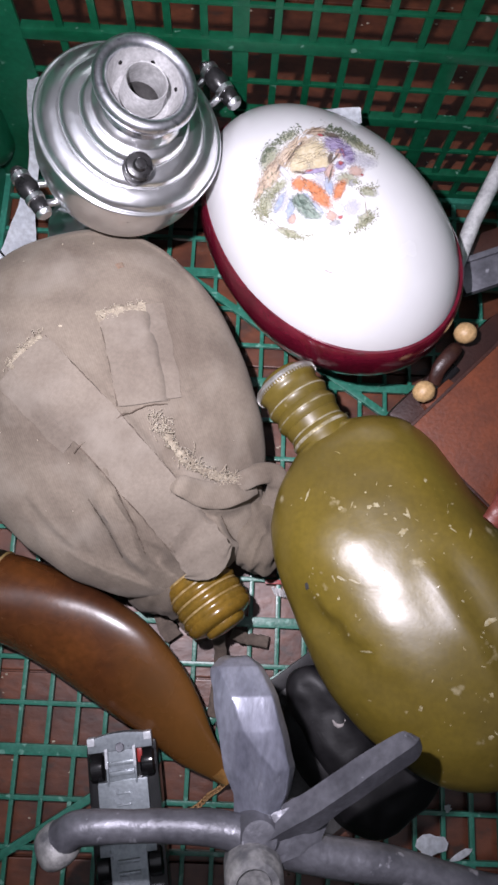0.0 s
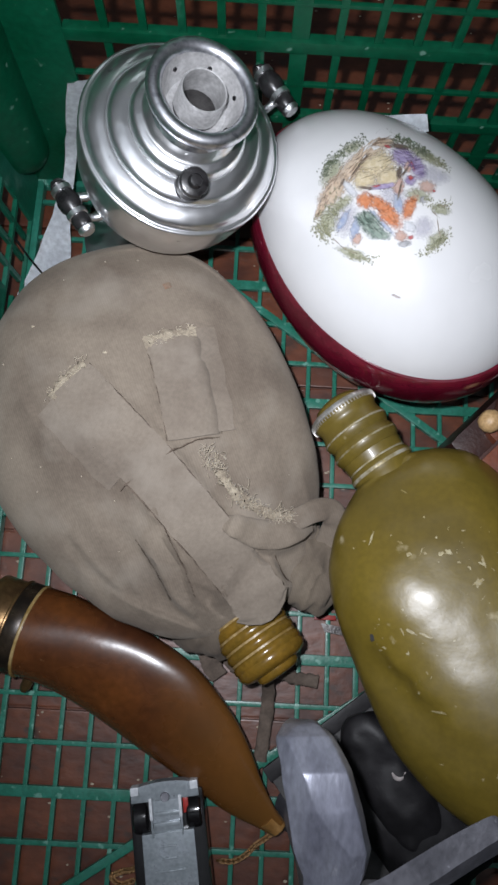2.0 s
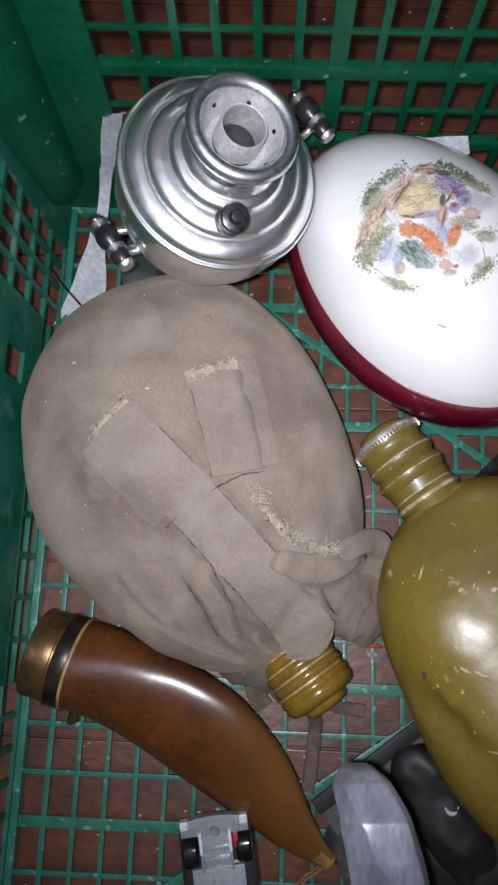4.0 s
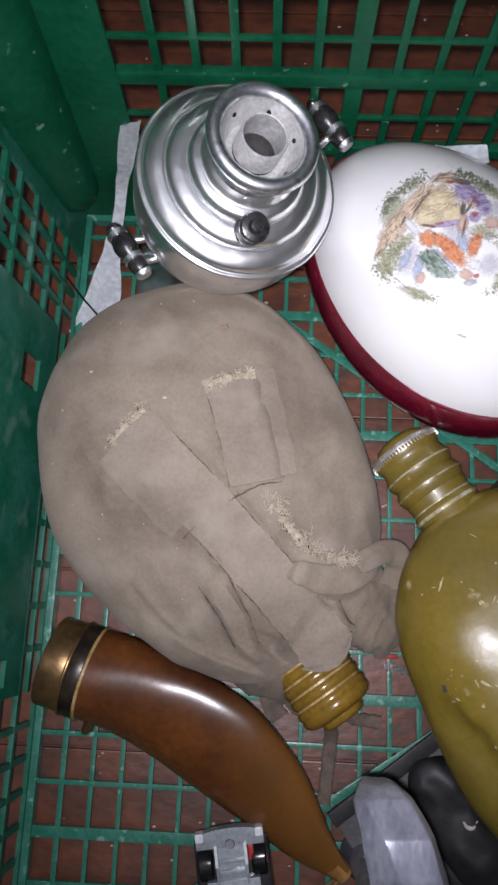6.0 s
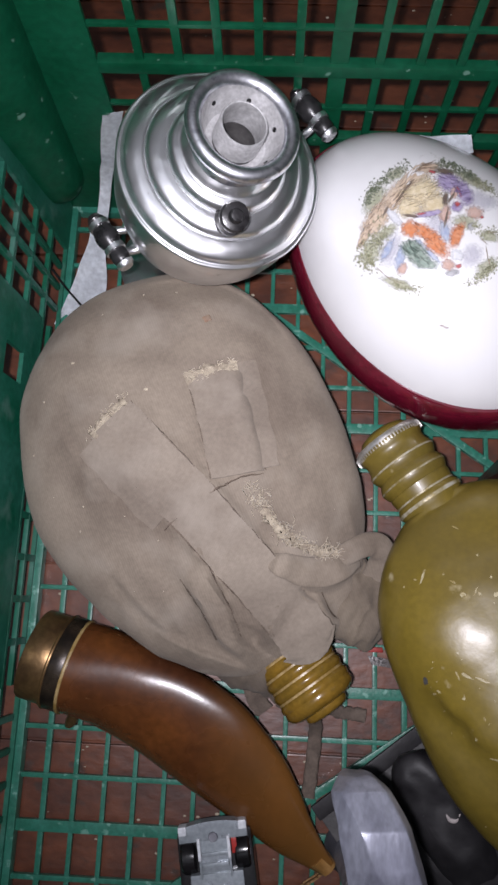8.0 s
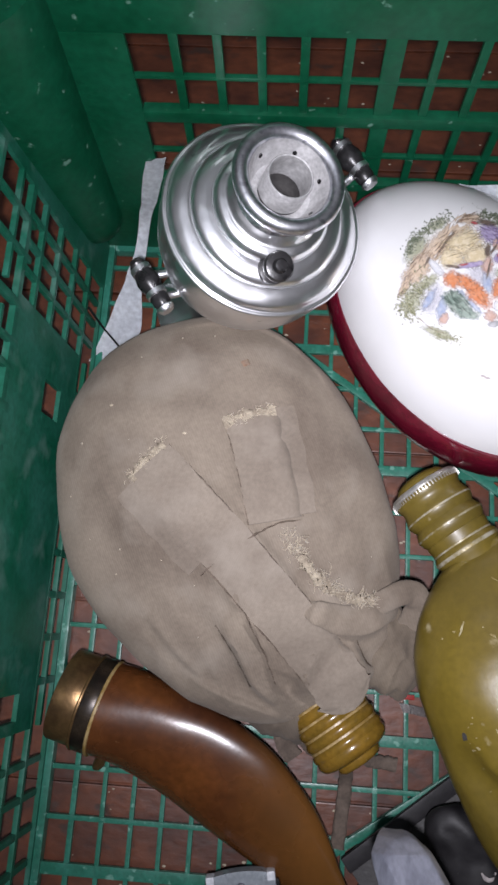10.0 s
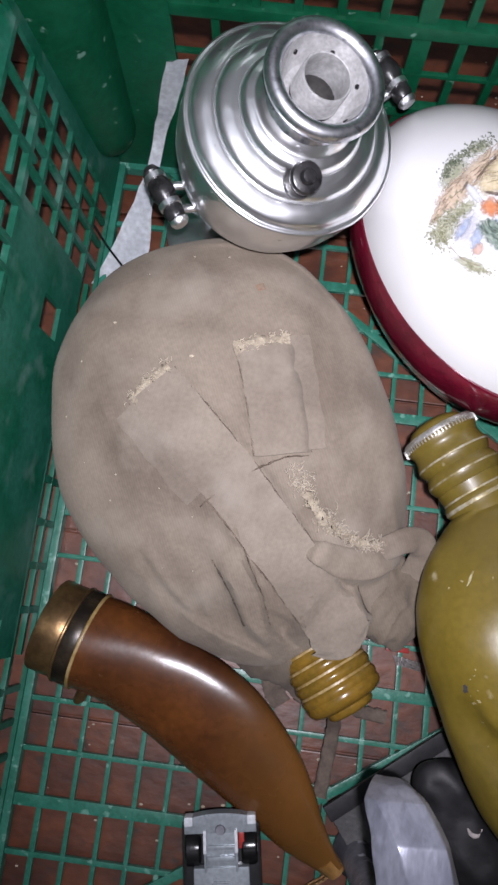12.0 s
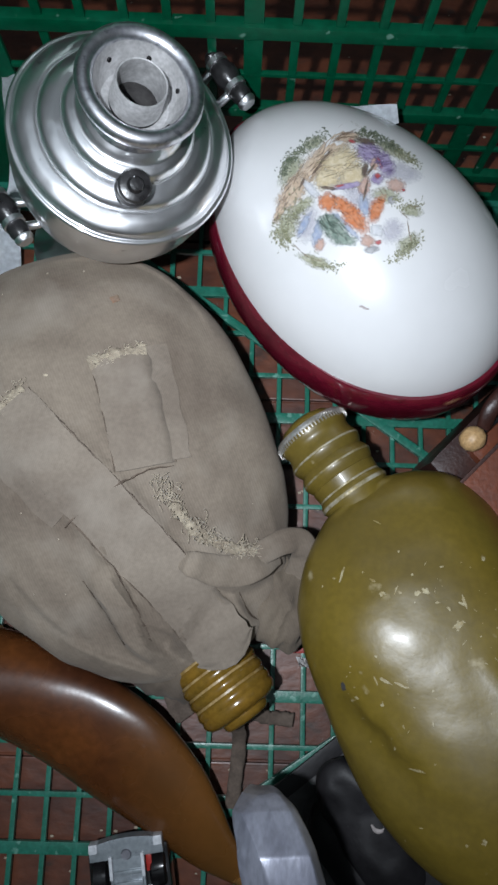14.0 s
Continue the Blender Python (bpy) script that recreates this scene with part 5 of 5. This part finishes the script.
# ---- the cast fitting ----
def build_fitting():
    fit_ = thing("cast_fitting", "grey cast-metal fitting with a leaf-shaped blade and three arms", "metal fitting")
    hub = Vector((80, -27, 104))
    bm = bmesh.new()
    lathe(bm, [(0, -143), (13, -143), (13, -139), (9, -134), (8, -60), (9, -14), (11, -2), (10, 4), (7, 8), (0, 9)], Matrix.Translation((75.8, -14.4, 145.5)), 32)
    part("stem", bm, CAST, fit_)
    # blade: a blunt leaf of plane facets, with a bevel along one side and a slanting end
    bm = bmesh.new()
    rows_ = []
    for x_, y_, z_, w_, crest, drop in ((65, 50, 99, 8, 0.0, 6), (66.5, 46, 110, 13, -0.72, 7), (71, 34, 122, 15.5, -0.42, 9), (75, 19, 123, 16.2, -0.30, 9), (79, 3, 121, 16.6, 0.38, 10), (80.5, -9, 115, 13.5, 0.25, 9), (79, -27, 104, 10, 0.1, 8)):
        rows_.append([bm.verts.new((x_ + a * w_, y_ + b, z_ + c)) for a, b, c in ((-1, -1.5, -drop), (crest, 0, 0.6), (0.78, 1.0, -0.8), (1, 0.5, -drop), (0.6, 0, -drop - 9), (-0.6, 0, -drop - 9))])
    for a, b in zip(rows_, rows_[1:]):
        for k in range(6):
            bm.faces.new((a[k], a[(k + 1) % 6], b[(k + 1) % 6], b[k]))
    bm.faces.new(rows_[0])
    bm.faces.new(rows_[-1][::-1])
    bmesh.ops.bevel(bm, geom=list(bm.edges), offset=0.9, segments=2, profile=0.5, affect="EDGES")
    bmesh.ops.subdivide_edges(bm, edges=[e for e in bm.edges if e.calc_length() > 5], cuts=3, use_grid_fill=True)
    for v in bm.verts:
        v.co += 0.55 * Vector(noise.noise_vector(v.co * 0.10)) + 0.15 * Vector(noise.noise_vector(v.co * 0.35))
    part("blade", bm, BLADE, fit_, "blunt leaf-shaped blade with a bright bevel", angle=24)

    def arm(path, label, knob=None, sides=20):
        bm = bmesh.new()
        pts = smooth_curve(path, 8)
        tube(bm, pts, sides)
        for v in bm.verts:
            v.co += 0.8 * Vector(noise.noise_vector(v.co * 0.06))
        part("arm", bm, CAST, fit_, label, angle=50)
        if knob:
            bm = bmesh.new()
            bmesh.ops.create_icosphere(bm, subdivisions=3, radius=knob[3], matrix=Matrix.Translation(knob[:3]))
            for v in bm.verts:
                v.co += 1.8 * Vector(noise.noise_vector(v.co * 0.09))
            part("knob", bm, KNOB, fit_, "battered end knob")

    arm([(78, -28, 104, 8.5), (50, -25, 104, 7.4), (20, -26, 103, 7.2), (-2, -28, 102, 7.8), (-11, -34, 98, 8.5)], "round arm", (-12, -37, 96, 11))
    arm([(84, -27, 104, 9), (104, -14, 112, 8.0), (126, 4, 121, 7.4), (141, 15.5, 127, 7.0), (145.5, 19, 127.5, 5.6), (147, 20.5, 127, 3)], "ridged arm", sides=4)
    arm([(84, -30, 102, 10), (110, -36, 100, 9), (140, -40, 98, 8.5), (170, -46, 96, 8), (196, -52, 94, 8)], "round arm")
    bm = bmesh.new()
    rows_ = []
    for q, (y_, w_) in enumerate(((-30, 16), (-22, 20), (-14, 18), (-8, 10))):
        rows_.append([bm.verts.new((92 + dx * w_, y_ - 6 + 0.4 * dx * w_, 106 + dz)) for dx, dz in ((-1, 0), (-0.4, 5), (0.4, 5), (1, 0), (0.4, -7), (-0.4, -7))])
    for a, b in zip(rows_, rows_[1:]):
        for k in range(6):
            bm.faces.new((a[k], a[(k + 1) % 6], b[(k + 1) % 6], b[k]))
    bm.faces.new(rows_[0])
    bm.faces.new(rows_[-1][::-1])
    part("web", bm, CAST, fit_, "cast web between the arms", angle=50)
    bm = bmesh.new()
    lathe(bm, [(0, 0), (13, 0), (13.5, 2), (13, 20), (11, 23), (8, 23.5), (7, 21), (0, 20)], Matrix.Translation((78, -39, 100)) @ Matrix.Rotation(radians(10), 4, "X"), 32)
    part("boss", bm, KNOB, fit_, "short round boss")
    # the head stands well above the other things
    eye = Vector((45, 78, 450)) * MM
    for piece in fit_.children:
        if not piece.name.startswith("stem"):
            piece.data.transform(Matrix.Translation(eye) @ Matrix.Scale(0.88, 4) @ Matrix.Translation(-eye))
    return fit_


# ---- flat grey case, rubber, leather, rod ----
def build_case():
    case = thing("flat_case", "flat grey card case lying under the rubber piece", "case")
    m = frame_of((57, 6, 0), (0.79, 0.61, 0))
    bm = bmesh.new()
    box(bm, (0, 0, 2.2), (86, 74, 14), 1.2, m)
    part("body", bm, SLATE, case)
    bm = bmesh.new()
    box(bm, (-3.4, -1, 12.2), (5.2, 75, 15.6), 1.0, m)
    part("edge", bm, RUBBER, case, "dark bound edge")
    return case


def build_rubber():
    rub = thing("rubber_piece", "crumpled black rubber piece under the canteen", "rubber piece")

    def lump(name, at, ahead, size, seed, label=""):
        bm = bmesh.new()
        bmesh.ops.create_icosphere(bm, subdivisions=5, radius=1, matrix=Matrix())
        m = frame_of(at, ahead)
        for v in bm.verts:
            p = Vector([math.copysign(abs(c) ** 0.68, c) for c in v.co])
            q = Vector((p.x * size[0], p.y * size[1], p.z * size[2]))
            q += 4.0 * Vector(noise.noise_vector(q * 0.03 + Vector((seed, 0, 0)))) + 1.4 * Vector(noise.noise_vector(q * 0.1))
            v.co = m @ q
        return part(name, bm, RUBBER, rub, label, angle=60)

    lump("body", (138, 0, 29), (0.75, 0.6, 0.0), (46, 36, 15), 0)
    tongue = lump("tongue", (121, 12, 38), (-0.5, 0.86, 0.0), (16, 36, 10), 5, "rounded black tongue")
    bm = bmesh.new()
    tube(bm, smooth_curve([(119.5, 17, 48.6, 0.4), (121.5, 14.5, 48.8, 1.0), (124.5, 14.5, 48.8, 1.0), (126.5, 17.5, 48.4, 0.4)], 5), 8, 0.4)
    part("scrape", bm, CHIP_GREY, tongue, "pale scraped crescent")
    return rub


def build_bag():
    bag = thing("leather_case", "red-brown leather case with wooden toggle beads", "leather case")
    m = frame_of((168, 182, 0), (0.70, 0.71, 0))     # y runs along the top edge, x out towards the flap
    bm = bmesh.new()
    box(bm, (0, 16, 0), (62, 96, 80), 5, m)
    part("body", bm, LEATHER, bag)
    bm = bmesh.new()
    fm = Matrix.Translation((-5.5, -4, 16)) @ m      # the flap bulges up over the canteen
    box(bm, (-4, -8, 64), (64, 98, 70), 2.4, fm)
    part("flap", bm, LEATHER, bag, "smooth leather flap")
    bm = bmesh.new()
    box(bm, (-21, -8, 0), (2, 92, 58), 7, m)
    part("gusset", bm, LEATHER_DARK, bag, "dark creased gusset")
    bm = bmesh.new()
    box(bm, (-11, 10, 50), (3, 34, 64), 4, m)
    part("strap", bm, LEATHER, bag, "short leather strap")
    # solid black block in place of the shaded hollow under the strap
    bm = bmesh.new()
    box(bm, (-16, 14, 56), (-9, 44, 60.5), 1.5, m)
    part("slot_shade", bm, BLACK, bag, "black block painting the shade of a slot under the strap")
    bm = bmesh.new()
    box(bm, (-4.8, -7.0, 69.4), (-3.0, 97, 70.6), 0.5, fm)
    part("welt", bm, LEATHER_DARK, bag, "dark stitched welt of the flap")
    bm = bmesh.new()
    box(bm, (-3.0, -8.6, 69.4), (63, -7.0, 70.6), 0.5, fm)
    part("welt", bm, LEATHER_DARK, bag, "dark stitched welt of the flap")
    bm = bmesh.new()
    box(bm, (40, -16, 58), (60, -6, 72), 4, m)
    part("tab", bm, LEATHER, bag, "rolled leather tab")
    bm = bmesh.new()
    tube(bm, smooth_curve([(174, 208, 66, 3.6), (176, 216, 72, 4.4), (182, 224, 74, 4.6), (187, 230, 70, 4.0)], 6), 16, 0.6)
    part("band", bm, LEATHER_DARK, bag, "dark toggle band")
    bm = bmesh.new()
    tube(bm, smooth_curve([(186, 120, 116, 4.5), (192, 127, 117, 6.0), (200, 138, 108, 6.2), (208, 150, 92, 6.0), (214, 160, 74, 6)], 6), 18, 0.7)
    for v in bm.verts:
        v.co += 1.1 * Vector(noise.noise_vector(v.co * 0.1))
    part("strap_end", bm, LEATHER_RED, bag, "reddish rolled strap end")
    for at, tilt in ((Vector((166.5, 201, 72)), 30), (Vector((190.5, 237, 76)), 10)):
        bm = bmesh.new()
        bmesh.ops.create_uvsphere(bm, u_segments=24, v_segments=16, radius=6.8, matrix=Matrix.Translation(at) @ Matrix.Rotation(radians(tilt), 4, "Z") @ Matrix.Diagonal((1, 0.92, 0.9, 1)))
        for v in bm.verts:
            v.co += (v.co - at) * 0.025 * math.sin((0.8 * (v.co - at).x - 0.6 * (v.co - at).y) * 2.1)
        bead = part("bead", bm, WOOD, bag, "pale turned wooden bead")
        bm = bmesh.new()
        tube(bm, [(at.x, at.y, at.z - 4, 2.2), (at.x + 2, at.y + 1, at.z - 12, 2.4), (at.x + 4, at.y + 2, at.z - 22, 2.6)], 10)
        part("cord", bm, LEATHER_DARK, bead)
    return bag


def build_rod():
    rod = thing("metal_rod", "dull metal tube leaning in the crate", "metal tube")
    bm = bmesh.new()
    tube(bm, [(188, 280, 62, 5.0), (201, 316, 66, 5.0), (222, 362, 72, 5.0)], 24)
    part("tube", bm, ROD, rod)
    bm = bmesh.new()
    m = frame_of((196, 276, 52), (0.9, 0.35, 0.05))
    box(bm, (-14, 0, 0), (6, 60, 7), 2.2, m)
    box(bm, (-17, 0, -52), (-13, 60, 9), 1.2, m)
    part("bracket", bm, CAST, rod, "bent grey bracket")
    bm = bmesh.new()
    box(bm, (-34, 6, -40), (-18, 50, -2), 4, m)
    part("pouch", bm, LEATHER_DARK, rod)
    return rod


# ---- paper and scraps ----
def sheet(bm, corners, nu=14, nv=5, crease=3.0, seed=0):
    a, b, c, d = [Vector(q) for q in corners]
    g = []
    for i in range(nu + 1):
        u = i / nu
        row = []
        for j in range(nv + 1):
            v = j / nv
            p = (a * (1 - u) + d * u) * (1 - v) + (b * (1 - u) + c * u) * v
            p += crease * Vector(noise.noise_vector(p * 0.035 + Vector((seed, 0, 0))))
            row.append(bm.verts.new(p))
        g.append(row)
    for r, s in zip(g, g[1:]):
        for j in range(nv):
            bm.faces.new((r[j], r[j + 1], s[j + 1], s[j]))
    bmesh.ops.solidify(bm, geom=list(bm.faces), thickness=0.5)
    return bm


def build_scraps():
    bm = bmesh.new()
    rows_ = []
    for p in smooth_curve([(-66, 366, 110, 11), (-72, 366, 84, 11), (-84, 362, 46, 7), (-92, 338, 22, 12), (-99, 312, 8, 24), (-106, 292, 5, 30)], 5):
        o = Vector(p[:3]) + 2.2 * Vector(noise.noise_vector(Vector(p[:3]) * 0.05))
        rows_.append([bm.verts.new(o + Vector(((v - 0.5) * float(p[3]), 0.25 * (v - 0.5) * float(p[3]), 3.2 * noise.noise(o * 0.08 + Vector((v * 2, 0, 0)))))) for v in (0, 0.25, 0.5, 0.75, 1)])
    for a, b in zip(rows_, rows_[1:]):
        for k in range(4):
            bm.faces.new((a[k], a[k + 1], b[k + 1], b[k]))
    bmesh.ops.solidify(bm, geom=list(bm.faces), thickness=0.5)
    tagged(part("paper_strip", bm, PAPER, None), "crumpled white paper strip against the crate wall", "paper")
    bm = bmesh.new()
    tube(bm, smooth_curve([(-122, 322, 14, 0.7), (-112, 310, 12, 0.7), (-100, 297, 14, 0.7), (-92, 288, 12, 0.7)], 5), 8)
    tagged(part("cord", bm, BLACK, None), "thin dark cord lying over the paper", "cord")
    bm = bmesh.new()
    sheet(bm, ((97, 366, 103), (121, 350, 119), (123, 340, 118), (100, 354, 72)), 16, 10, 6.5, 9)
    tagged(part("paper_scrap", bm, PAPER, None), "crumpled white paper behind the egg box", "paper")
    for k, (x, y, sx, sy, turn) in enumerate(((154, -38, 8, 6, 0.4), (185, -57, 17, 14, 0.2), (203, -61, 15, 4, 0.5), (166, -66, 9, 4, 0), (196, -36, 5, 4, 0), (30, -10, 5, 4, 0), (-98, 53, 5, 3, 0), (176, -62, 8, 2.5, 0.1))):
        bm = bmesh.new()
        rim = []
        for j in range(13):
            a = 2 * math.pi * j / 13
            r = 0.5 * (1 + 0.55 * noise.noise(Vector((1.7 * math.cos(a), 1.7 * math.sin(a), 9.1 * k))))
            u, v = sx * r * math.cos(a), sy * r * math.sin(a)
            rim.append(bm.verts.new((x + u * math.cos(turn) - v * math.sin(turn), y + u * math.sin(turn) + v * math.cos(turn), 3.2 + 1.2 * noise.noise(Vector((u, v, k)) * 0.2))))
        mid = bm.verts.new((x, y, 3.6))
        for j in range(13):
            bm.faces.new((mid, rim[j], rim[(j + 1) % 13]))
        bmesh.ops.solidify(bm, geom=list(bm.faces), thickness=0.4)
        tagged(part("paper_bit", bm, PAPER, None), "torn scrap of white paper on the crate floor", "paper", "scraps of paper")
    bm = bmesh.new()
    box(bm, (82, 90.5, 0.8), (95, 93.5, 3.8), 0.8)
    tagged(part("red_scrap", bm, RED, None), "small red plastic scrap", "scrap")
    bm = bmesh.new()
    sheet(bm, ((86, 88, 3.4), (102, 86, 3.6), (102, 81, 3.4), (88, 83, 3.4)), 8, 5, 1.8, 4)
    tagged(part("film_scrap", bm, FILM, None), "thin torn plastic film", "scrap")
    # dust and crumbs on the crate floor and boards
    rng = random.Random(3)
    bm = bmesh.new()
    for k in range(420):
        x, y = rng.uniform(-110, 280), rng.uniform(-150, 620)
        r = rng.uniform(0.3, 1.0)
        bmesh.ops.create_icosphere(bm, subdivisions=1, radius=r, matrix=Matrix.Translation((x, y, -6.8 + r * 0.5)) @ Matrix.Diagonal((1.6, 1, 0.6, 1)))
    tagged(part("crumbs", bm, THREAD, None), "pale crumbs and dust on the boards", "dust", kind="stuff")
    bm = bmesh.new()
    box(bm, (-330, 380, -7), (-246, 640, 16), 3)
    tagged(part("orange_board", bm, ORANGE, None), "orange plastic board lying beside the crate", "board")


build_ground()
build_crate()
build_canteen()
build_covered_flask()
build_urn()
build_egg()
build_horn()
build_chain()
build_car()
build_fitting()
build_case()
build_rubber()
build_bag()
build_rod()
build_scraps()
